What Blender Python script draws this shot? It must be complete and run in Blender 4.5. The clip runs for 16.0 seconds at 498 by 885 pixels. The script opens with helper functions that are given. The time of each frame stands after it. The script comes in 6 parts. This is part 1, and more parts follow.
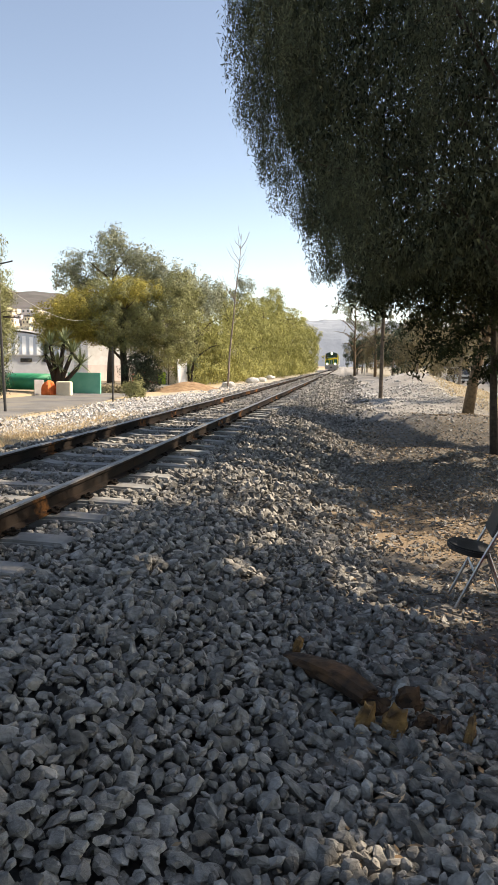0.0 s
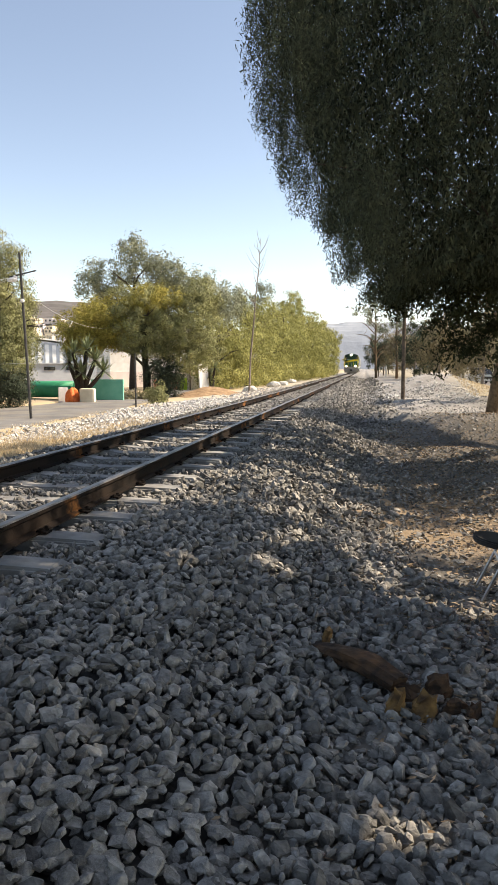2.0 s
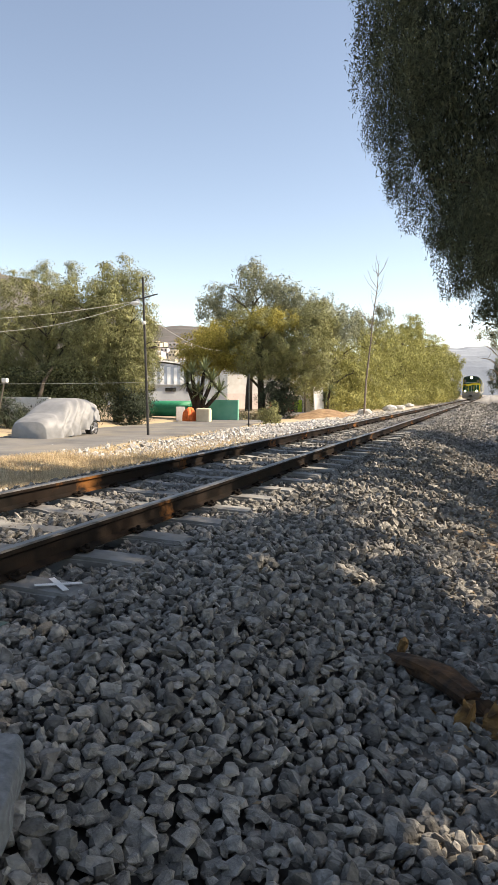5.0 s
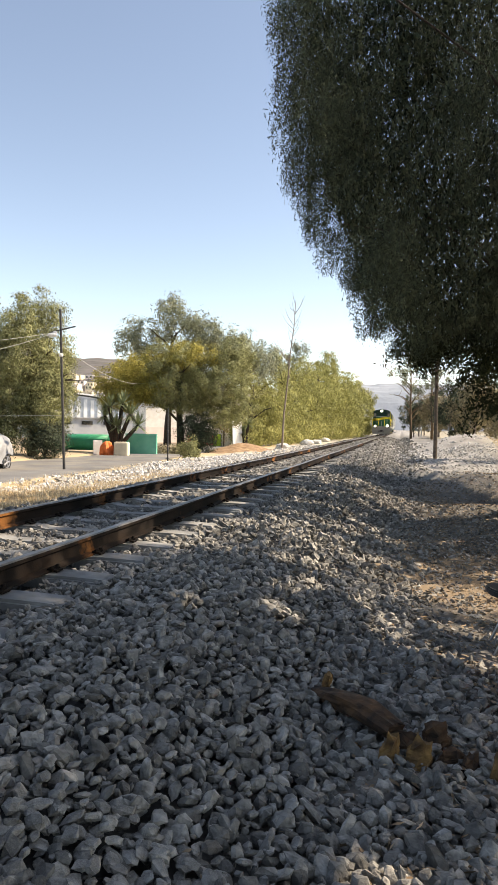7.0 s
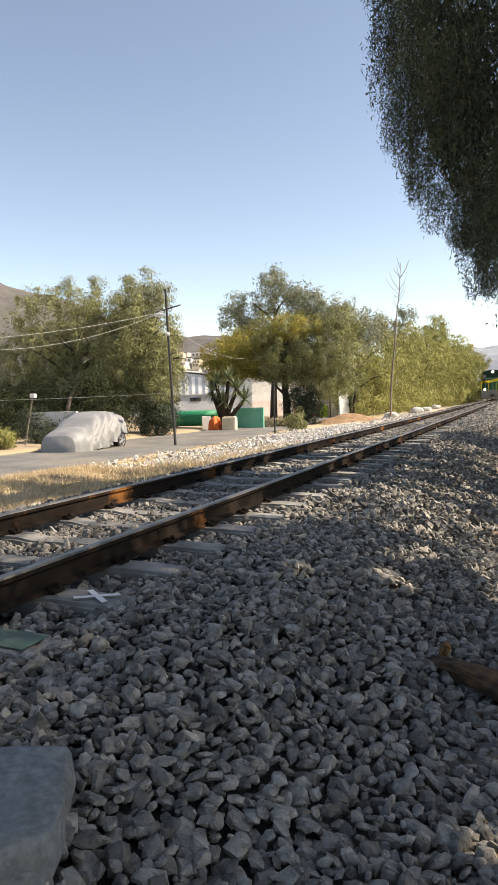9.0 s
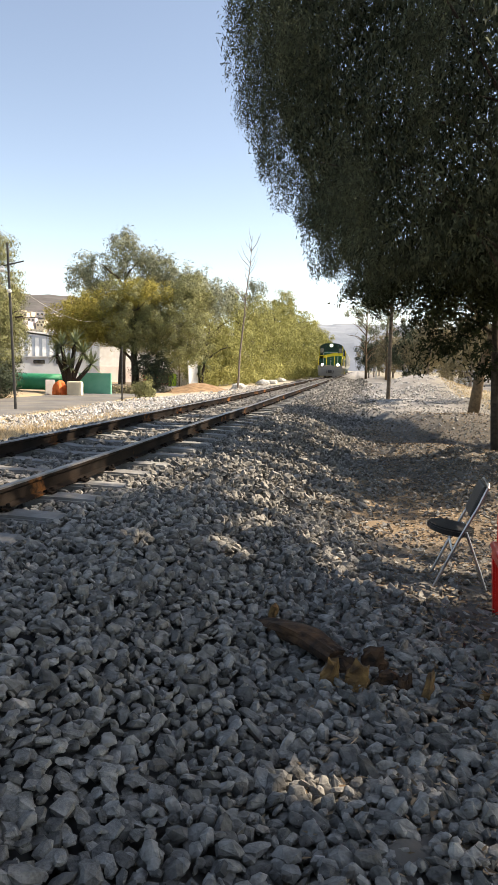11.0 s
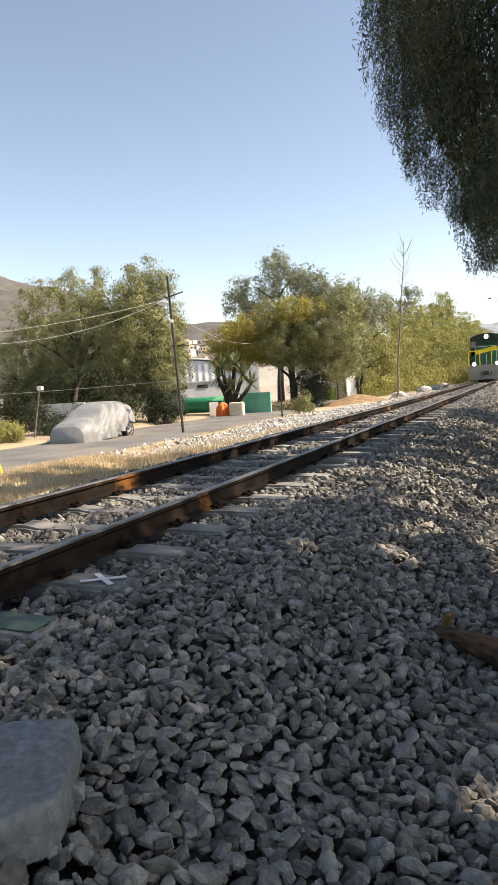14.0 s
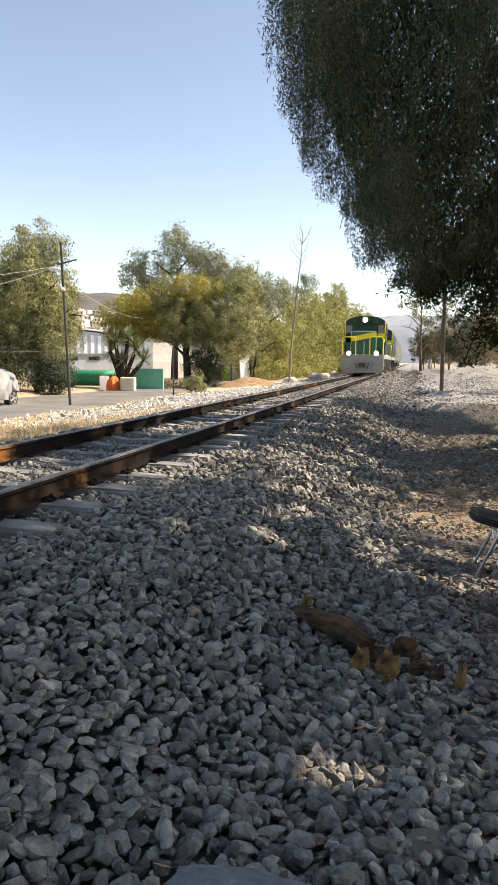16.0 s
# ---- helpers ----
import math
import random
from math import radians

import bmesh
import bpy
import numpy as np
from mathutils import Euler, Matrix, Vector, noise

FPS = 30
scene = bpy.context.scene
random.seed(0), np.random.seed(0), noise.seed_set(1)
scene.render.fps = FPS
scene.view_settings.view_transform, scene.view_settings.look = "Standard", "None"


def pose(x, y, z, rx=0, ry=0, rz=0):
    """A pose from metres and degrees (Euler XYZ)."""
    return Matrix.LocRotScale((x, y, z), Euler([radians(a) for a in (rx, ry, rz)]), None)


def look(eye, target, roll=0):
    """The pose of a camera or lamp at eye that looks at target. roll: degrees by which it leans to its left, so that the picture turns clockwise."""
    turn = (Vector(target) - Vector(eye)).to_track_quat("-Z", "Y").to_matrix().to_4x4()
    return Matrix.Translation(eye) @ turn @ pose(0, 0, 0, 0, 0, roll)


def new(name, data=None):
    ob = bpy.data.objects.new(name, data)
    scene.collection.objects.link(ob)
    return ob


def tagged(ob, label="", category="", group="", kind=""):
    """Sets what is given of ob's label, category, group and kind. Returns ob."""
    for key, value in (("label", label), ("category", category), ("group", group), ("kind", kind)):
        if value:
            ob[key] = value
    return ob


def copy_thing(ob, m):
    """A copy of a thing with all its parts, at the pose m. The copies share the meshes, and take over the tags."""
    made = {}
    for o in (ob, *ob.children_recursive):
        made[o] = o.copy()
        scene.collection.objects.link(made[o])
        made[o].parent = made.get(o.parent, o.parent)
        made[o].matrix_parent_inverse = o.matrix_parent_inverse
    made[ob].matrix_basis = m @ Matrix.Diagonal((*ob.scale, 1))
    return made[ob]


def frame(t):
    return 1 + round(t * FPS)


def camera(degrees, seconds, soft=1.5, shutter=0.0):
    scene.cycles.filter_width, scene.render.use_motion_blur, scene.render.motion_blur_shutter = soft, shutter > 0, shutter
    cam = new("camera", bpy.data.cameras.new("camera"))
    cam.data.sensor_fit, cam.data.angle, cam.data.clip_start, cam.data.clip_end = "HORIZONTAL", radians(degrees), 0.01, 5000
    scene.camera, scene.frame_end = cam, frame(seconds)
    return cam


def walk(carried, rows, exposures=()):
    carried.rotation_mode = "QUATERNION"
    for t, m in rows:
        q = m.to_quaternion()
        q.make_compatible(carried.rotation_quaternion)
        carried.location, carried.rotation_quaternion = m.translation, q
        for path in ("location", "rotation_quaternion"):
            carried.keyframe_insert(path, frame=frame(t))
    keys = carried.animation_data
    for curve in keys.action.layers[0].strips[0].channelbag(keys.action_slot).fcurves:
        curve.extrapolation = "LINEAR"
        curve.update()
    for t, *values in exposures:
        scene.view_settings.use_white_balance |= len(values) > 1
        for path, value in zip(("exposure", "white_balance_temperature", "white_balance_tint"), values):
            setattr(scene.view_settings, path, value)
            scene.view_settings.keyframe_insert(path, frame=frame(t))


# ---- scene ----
EXPO = 0.75
PATH = [
    (0, (3.196, 0.411, 1.263), (2.927, 2.38, 1.037), 0.9),
    (0.5, (3.205, 0.414, 1.253), (2.957, 2.39, 1.069), -0.7),
    (1, (3.213, 0.356, 1.282), (2.926, 2.321, 1.036), 0.7),
    (1.5, (3.223, 0.337, 1.281), (2.843, 2.286, 1.041), 0.2),
    (2, (3.18, 0.31, 1.222), (2.848, 2.27, 1.009), -0.2),
    (2.5, (3.236, 0.359, 1.041), (2.774, 2.298, 0.883), 1.5),
    (3, (3.4, 0.226, 1.105), (2.798, 2.124, 0.918), 2.1),
    (3.2, (3.388, 0.259, 1.087), (2.654, 2.111, 0.911), 0.6),
    (5.3, (3.408, 0.313, 1.113), (2.793, 2.212, 0.981), 0.4),
    (5.5, (3.416, 0.297, 1.13), (2.902, 2.226, 1.007), 1.4),
    (6, (3.353, 0.275, 1.138), (2.651, 2.146, 1.058), -1.8),
    (6.5, (3.386, 0.318, 1.11), (2.98, 2.273, 1.002), -1.1),
    (6.8, (3.371, 0.3, 1.11), (2.844, 2.225, 0.981), 0.1),
    (7, (3.365, 0.285, 1.119), (2.931, 2.237, 1.075), 0.9),
    (7.5, (3.371, 0.273, 1.096), (2.753, 2.174, 1.019), 0.7),
    (8, (3.32, 0.252, 1.079), (2.483, 2.063, 0.933), 2.0),
    (8.5, (3.382, 0.289, 1.098), (2.638, 2.14, 0.955), -1.9),
    (9, (3.361, 0.306, 1.101), (2.63, 2.164, 0.978), -1.5),
    (9.5, (3.332, 0.336, 1.074), (2.705, 2.23, 0.929), 5.5),
    (9.6, (3.388, 0.286, 1.108), (2.895, 2.214, 0.906), 3.8),
    (10, (3.418, 0.246, 1.127), (3.049, 2.203, 0.946), -0.5),
    (12.3, (3.422, 0.295, 1.094), (3.235, 2.269, 0.835), 3.1),
    (12.5, (3.434, 0.308, 1.091), (3.265, 2.289, 0.866), 0.6),
    (13, (3.474, 0.305, 1.092), (3.35, 2.281, 0.808), 0.2),
    (13.5, (3.427, 0.267, 1.092), (2.997, 2.196, 0.785), -2.7),
    (14, (3.433, 0.288, 1.071), (2.676, 2.132, 0.907), -3.6),
    (14.5, (3.509, 0.288, 1.078), (2.962, 2.207, 0.945), -2.0),
    (15, (3.501, 0.288, 1.084), (2.958, 2.202, 0.881), 0.0),
    (15.5, (3.539, 0.293, 1.086), (3.131, 2.233, 0.826), 0.8),
    (16, (3.541, 0.272, 1.091), (3.084, 2.205, 0.857), 0.3),
]
cam = camera(39.9, 16.0, soft=1.0)
walk(cam, [(t, look(eye, target, roll)) for t, eye, target, roll in PATH], exposures=[(t, EXPO + d, 8700, 13) for t, d in ((0.0, 0.04), (2.5, 0.08), (5.5, 0.0), (7.0, 0.12), (7.5, 0.12), (8.0, -0.12), (9.0, -0.04), (10.0, 0.08), (12.5, 0.12), (14.0, 0.02), (16.0, 0.14))])

# ---- sky and sun ----
SUN_ELEV, SUN_AZ = 43.0, 18.0          # azimuth from +x towards +y
sun_way = Vector((math.cos(radians(SUN_ELEV)) * math.cos(radians(SUN_AZ)), math.cos(radians(SUN_ELEV)) * math.sin(radians(SUN_AZ)), math.sin(radians(SUN_ELEV))))
world = bpy.data.worlds.new("sky")
scene.world = world
world.use_nodes = True
sky = world.node_tree.nodes.new("ShaderNodeTexSky")
sky.sky_type = "NISHITA"
sky.sun_disc = False
sky.sun_elevation = radians(SUN_ELEV)
sky.sun_rotation = radians(90 - SUN_AZ)
sky.air_density, sky.dust_density, sky.ozone_density = 1.0, 2.0, 1.0
sky.altitude = 2200
bg = world.node_tree.nodes["Background"]
bg.inputs["Strength"].default_value = 0.17
world.node_tree.links.new(sky.outputs["Color"], bg.inputs["Color"])
sun = new("sun", bpy.data.lights.new("sun", "SUN"))
sun.data.energy, sun.data.angle, sun.data.color = 5.0, radians(0.6), (1.0, 0.985, 0.955)
sun.matrix_basis = look(sun_way * 60, (0, 0, 0))


# ---- materials ----
def surf(name, c1, c2, scale=6.0, rough=0.8, bump=0.3, bump_scale=40.0, metal=0.0, island=0.0, dirt=None, dirt_scale=1.2, dirt_amount=0.5, dirt_from=(0.45, 0.62), translucent=0.0, piece=0.0, spec=0.4):
    """Two-tone noise surface with finer relief and optional stains; island or piece: how much single pieces differ."""
    m = bpy.data.materials.new(name)
    m.use_nodes = True
    nt = m.node_tree
    n, l = nt.nodes, nt.links
    b = n["Principled BSDF"]
    tc = n.new("ShaderNodeTexCoord")
    n1 = n.new("ShaderNodeTexNoise")
    n1.inputs["Scale"].default_value, n1.inputs["Detail"].default_value = scale, 6.0
    l.new(tc.outputs["Object"], n1.inputs["Vector"])
    ramp = n.new("ShaderNodeValToRGB")
    ramp.color_ramp.elements[0].position, ramp.color_ramp.elements[1].position = 0.32, 0.68
    ramp.color_ramp.elements[0].color, ramp.color_ramp.elements[1].color = (*c1, 1), (*c2, 1)
    l.new(n1.outputs["Fac"], ramp.inputs["Fac"])
    col = ramp.outputs["Color"]
    if dirt:
        n2 = n.new("ShaderNodeTexNoise")
        n2.inputs["Scale"].default_value, n2.inputs["Detail"].default_value, n2.inputs["Roughness"].default_value = dirt_scale, 8.0, 0.65
        l.new(tc.outputs["Object"], n2.inputs["Vector"])
        mr = n.new("ShaderNodeMapRange")
        mr.inputs["From Min"].default_value, mr.inputs["From Max"].default_value, mr.inputs["To Max"].default_value = *dirt_from, dirt_amount
        l.new(n2.outputs["Fac"], mr.inputs["Value"])
        mx = n.new("ShaderNodeMix")
        mx.data_type = "RGBA"
        l.new(mr.outputs["Result"], mx.inputs[0])
        l.new(col, mx.inputs[6])
        mx.inputs[7].default_value = (*dirt, 1)
        col = mx.outputs[2]
    if island or piece:
        if island:
            g, out = n.new("ShaderNodeNewGeometry"), "Random Per Island"
        else:
            g, out = n.new("ShaderNodeObjectInfo"), "Random"
        hs = n.new("ShaderNodeHueSaturation")
        mr2 = n.new("ShaderNodeMapRange")
        v = island or piece
        mr2.inputs["To Min"].default_value, mr2.inputs["To Max"].default_value = 1 - v, 1 + v
        l.new(g.outputs[out], mr2.inputs["Value"])
        l.new(mr2.outputs["Result"], hs.inputs["Value"])
        l.new(col, hs.inputs["Color"])
        col = hs.outputs["Color"]
    l.new(col, b.inputs["Base Color"])
    b.inputs["Roughness"].default_value, b.inputs["Metallic"].default_value = rough, metal
    b.inputs["Specular IOR Level"].default_value = spec
    if bump:
        n3 = n.new("ShaderNodeTexNoise")
        n3.inputs["Scale"].default_value, n3.inputs["Detail"].default_value = bump_scale, 5.0
        l.new(tc.outputs["Object"], n3.inputs["Vector"])
        bp = n.new("ShaderNodeBump")
        bp.inputs["Strength"].default_value, bp.inputs["Distance"].default_value = bump, (0.55 if island or piece else 0.3) * (0.035 if piece else 1.0) / bump_scale
        l.new(n3.outputs["Fac"], bp.inputs["Height"])
        l.new(bp.outputs["Normal"], b.inputs["Normal"])
    if translucent:
        tr = n.new("ShaderNodeBsdfTranslucent")
        l.new(col, tr.inputs["Color"])
        ms = n.new("ShaderNodeMixShader")
        ms.inputs[0].default_value = translucent
        l.new(b.outputs[0], ms.inputs[1])
        l.new(tr.outputs[0], ms.inputs[2])
        l.new(ms.outputs[0], n["Material Output"].inputs["Surface"])
    return m


def glow(name, colour, strength):
    m = bpy.data.materials.new(name)
    m.use_nodes = True
    b = m.node_tree.nodes["Principled BSDF"]
    b.inputs["Base Color"].default_value = (*colour, 1)
    b.inputs["Emission Color"].default_value = (*colour, 1)
    b.inputs["Emission Strength"].default_value = strength
    return m


M = {}
M["stone"] = surf("ballast_stone", (0.096, 0.090, 0.080), (0.262, 0.248, 0.223), 26, 0.92, 1.0, 55, island=0.52, dirt=(0.34, 0.315, 0.28), dirt_scale=9, dirt_amount=0.35)
M["stone_piece"] = surf("ballast_stone_single", (0.096, 0.090, 0.080), (0.262, 0.248, 0.223), 0.9, 0.92, 1.0, 1.9, piece=0.52, dirt=(0.34, 0.315, 0.28), dirt_scale=9, dirt_amount=0.35)
M["white_stone"] = surf("pale_rubble", (0.30, 0.29, 0.275), (0.55, 0.54, 0.52), 8, 0.9, 0.5, 50, island=0.3)
# Dusty gravel whose tone also carries the sunlight of the far stretch.
M["pale_gravel"] = surf("sunlit_dusty_gravel", (0.17, 0.163, 0.152), (0.40, 0.385, 0.36), 12, 0.93, 0.6, 50, island=0.4)
M["tie"] = surf("weathered_concrete", (0.18, 0.178, 0.17), (0.29, 0.285, 0.27), 5, 0.9, 0.4, 90, dirt=(0.16, 0.14, 0.12), dirt_scale=4, dirt_amount=0.6, piece=0.12)
M["slab"] = surf("grey_concrete", (0.125, 0.135, 0.138), (0.235, 0.247, 0.25), 30, 0.9, 1.0, 34, dirt=(0.12, 0.124, 0.122), dirt_scale=14, dirt_amount=0.6)
# Rusty steel: near-black base holds the web's shade, orange patches its sunlit rust.
M["rust"] = surf("shade_dark_rusty_steel", (0.008, 0.007, 0.006), (0.022, 0.014, 0.010), 3, 0.85, 0.4, 60, metal=0.0, dirt=(0.25, 0.10, 0.03), dirt_scale=1.0, dirt_amount=0.8, dirt_from=(0.57, 0.65), spec=0.12)
M["railtop"] = surf("worn_rail_head", (0.12, 0.112, 0.108), (0.24, 0.23, 0.22), 3, 0.42, 0.1, 60, metal=0.85)
M["asphalt"] = surf("old_asphalt", (0.115, 0.112, 0.108), (0.19, 0.185, 0.18), 0.7, 0.92, 0.5, 60, dirt=(0.3, 0.26, 0.2), dirt_scale=0.5, dirt_amount=0.45)
M["straw"] = surf("dry_grass", (0.42, 0.32, 0.19), (0.64, 0.52, 0.36), 3, 0.9, 0, island=0.35, translucent=0.25)
M["bark"] = surf("dark_bark", (0.022, 0.017, 0.014), (0.065, 0.05, 0.037), 12, 0.95, 0.9, 30)
# Paler copy of the bark, with sunlight put into its brown.
M["bark_light"] = surf("sunlit_bark", (0.09, 0.06, 0.037), (0.2, 0.14, 0.085), 10, 0.95, 0.9, 25)
M["twig"] = surf("bare_twigs", (0.16, 0.13, 0.11), (0.30, 0.25, 0.21), 10, 0.95, 0.4, 40)
M["leaf_dark"] = surf("pepper_tree_leaf", (0.038, 0.050, 0.034), (0.085, 0.102, 0.066), 3, 0.8, 0, island=0.6, translucent=0.25, spec=0.15)
M["leaf_pine"] = surf("casuarina_needles", (0.02, 0.026, 0.013), (0.046, 0.053, 0.025), 3, 0.85, 0, island=0.5, translucent=0.12, spec=0.1)
M["leaf_olive"] = surf("olive_green_leaf", (0.175, 0.18, 0.085), (0.33, 0.325, 0.155), 0.5, 0.75, 0, island=0.45, translucent=0.22, spec=0.15)
M["leaf_gold"] = surf("yellowish_leaf", (0.23, 0.20, 0.05), (0.40, 0.34, 0.09), 0.5, 0.75, 0, island=0.45, translucent=0.22, spec=0.15)
M["leaf_grey"] = surf("grey_green_leaf", (0.17, 0.185, 0.125), (0.32, 0.335, 0.235), 0.6, 0.75, 0, island=0.45, translucent=0.22, spec=0.15)
M["leaf_feather"] = surf("feathery_green_leaf", (0.215, 0.215, 0.075), (0.38, 0.365, 0.14), 0.4, 0.75, 0, island=0.4, translucent=0.22, spec=0.15)
M["leaf_brown"] = surf("dry_brown_foliage", (0.17, 0.145, 0.085), (0.31, 0.265, 0.165), 0.6, 0.7, 0, island=0.45, translucent=0.22, spec=0.15)
M["agave"] = surf("yucca_leaf", (0.10, 0.13, 0.06), (0.22, 0.25, 0.14), 4, 0.5, 0, island=0.3)
M["dryleaf"] = surf("dry_bark", (0.05, 0.026, 0.012), (0.30, 0.165, 0.055), 11, 0.8, 0.6, 50, island=0.3)
M["log"] = surf("rotten_wood", (0.018, 0.012, 0.009), (0.11, 0.056, 0.026), 14, 0.95, 0.9, 40)
M["green_paint"] = surf("faded_green_paint", (0.05, 0.10, 0.075), (0.10, 0.16, 0.125), 9, 0.85, 0.3, 60, dirt=(0.13, 0.13, 0.125), dirt_scale=7)
M["litter"] = surf("leaf_litter", (0.11, 0.07, 0.04), (0.34, 0.24, 0.145), 6, 0.9, 0, island=0.5)
M["cover"] = surf("silver_car_cover", (0.205, 0.208, 0.213), (0.28, 0.283, 0.288), 2.5, 0.55, 0.25, 9)
M["tyre"] = surf("tyre_rubber", (0.02, 0.02, 0.02), (0.04, 0.04, 0.04), 8, 0.8, 0.2, 60)
M["alloy"] = surf("wheel_alloy", (0.4, 0.4, 0.42), (0.6, 0.6, 0.62), 8, 0.35, 0, metal=0.8)
M["steel_dark"] = surf("dark_painted_steel", (0.03, 0.03, 0.032), (0.07, 0.065, 0.06), 6, 0.55, 0.2, 40, metal=0.3)
M["chrome"] = surf("scuffed_chrome_tube", (0.28, 0.28, 0.29), (0.42, 0.42, 0.42), 12, 0.32, 0, metal=1.0)
M["black_seat"] = surf("black_vinyl", (0.010, 0.010, 0.011), (0.022, 0.022, 0.024), 9, 0.5, 0.2, 60)
M["red"] = surf("red_plastic", (0.66, 0.02, 0.016), (0.78, 0.032, 0.024), 2, 0.3, 0.08, 30, dirt=(0.36, 0.03, 0.025), dirt_scale=3, dirt_amount=0.4)
M["white_paint"] = surf("white_paint", (0.66, 0.65, 0.63), (0.8, 0.79, 0.77), 1.2, 0.75, 0.2, 20, dirt=(0.5, 0.47, 0.42), dirt_scale=1.0, dirt_amount=0.4)
M["pink_wall"] = surf("pale_pink_wall", (0.66, 0.56, 0.53), (0.78, 0.70, 0.67), 1.0, 0.85, 0.2, 20)
M["grey_wall"] = surf("pale_grey_wall", (0.36, 0.39, 0.43), (0.48, 0.51, 0.54), 0.8, 0.8, 0.2, 20)
M["roof_metal"] = surf("corrugated_roof", (0.42, 0.45, 0.48), (0.6, 0.62, 0.64), 0.8, 0.5, 0.2, 20, metal=0.4)
M["green_tank"] = surf("green_painted_steel", (0.015, 0.24, 0.12), (0.03, 0.34, 0.18), 1.5, 0.45, 0.1, 20)
M["green_wall"] = surf("mint_green_wall", (0.10, 0.42, 0.30), (0.18, 0.52, 0.38), 1.5, 0.7, 0.1, 20)
M["orange"] = surf("orange_cloth", (0.62, 0.12, 0.03), (0.8, 0.2, 0.06), 4, 0.8, 0.3, 15)
M["cream"] = surf("cream_plaster", (0.62, 0.52, 0.38), (0.78, 0.68, 0.52), 2, 0.85, 0.3, 20)
M["magenta"] = surf("red_pink_tarp", (0.70, 0.03, 0.06), (0.82, 0.08, 0.12), 3, 0.6, 0.3, 10)
M["lime"] = surf("lime_green_sheet", (0.30, 0.45, 0.03), (0.42, 0.58, 0.06), 3, 0.7, 0.2, 10)
M["yellow"] = surf("safety_yellow_paint", (0.72, 0.42, 0.02), (0.82, 0.52, 0.04), 3, 0.6, 0.2, 20, dirt=(0.4, 0.24, 0.04), dirt_scale=3)
M["loco_green"] = surf("locomotive_green", (0.006, 0.085, 0.04), (0.012, 0.13, 0.06), 1.2, 0.42, 0.08, 20, dirt=(0.03, 0.06, 0.04), dirt_scale=1.5)
M["loco_dark"] = surf("dark_green_roof_paint", (0.008, 0.03, 0.02), (0.018, 0.05, 0.032), 1.5, 0.6, 0.1, 20)
M["loco_yellow"] = surf("locomotive_yellow", (0.66, 0.52, 0.02), (0.76, 0.62, 0.04), 2, 0.45, 0.1, 20)
M["loco_grey"] = surf("dusty_grey_steel", (0.22, 0.215, 0.2), (0.36, 0.35, 0.33), 2, 0.75, 0.3, 20, dirt=(0.12, 0.11, 0.1), dirt_scale=2)
M["wagon"] = surf("pale_wagon_paint", (0.5, 0.5, 0.48), (0.66, 0.66, 0.64), 1.2, 0.6, 0.15, 10, dirt=(0.3, 0.27, 0.23), dirt_scale=1)
M["glass"] = surf("dark_window_glass", (0.012, 0.014, 0.016), (0.02, 0.022, 0.025), 2, 0.08, 0, spec=0.7)
M["cable"] = surf("pale_cable", (0.42, 0.42, 0.36), (0.55, 0.55, 0.5), 3, 0.6, 0)
M["timber"] = surf("creosoted_pole", (0.055, 0.04, 0.03), (0.13, 0.10, 0.075), 9, 0.9, 0.6, 40)
M["hill"] = surf("dry_hillside", (0.098, 0.088, 0.084), (0.150, 0.136, 0.130), 0.012, 1.0, 0.6, 0.05, dirt=(0.085, 0.085, 0.07), dirt_scale=0.05, dirt_amount=0.7)
# Distance haze is put into this ridge's blue-grey base colour.
M["hill_far"] = surf("haze_tinted_ridge", (0.21, 0.24, 0.29), (0.27, 0.30, 0.34), 0.006, 1.0, 0.3, 0.03)
M["lamp"] = glow("headlight", (1.0, 0.93, 0.78), 28.0)
M["van_silver"] = surf("silver_car_paint", (0.5, 0.51, 0.52), (0.6, 0.61, 0.62), 2, 0.3, 0, metal=0.4)
M["dirtmound"] = surf("reddish_brown_soil", (0.20, 0.12, 0.07), (0.36, 0.24, 0.14), 3, 0.95, 0.8, 14)


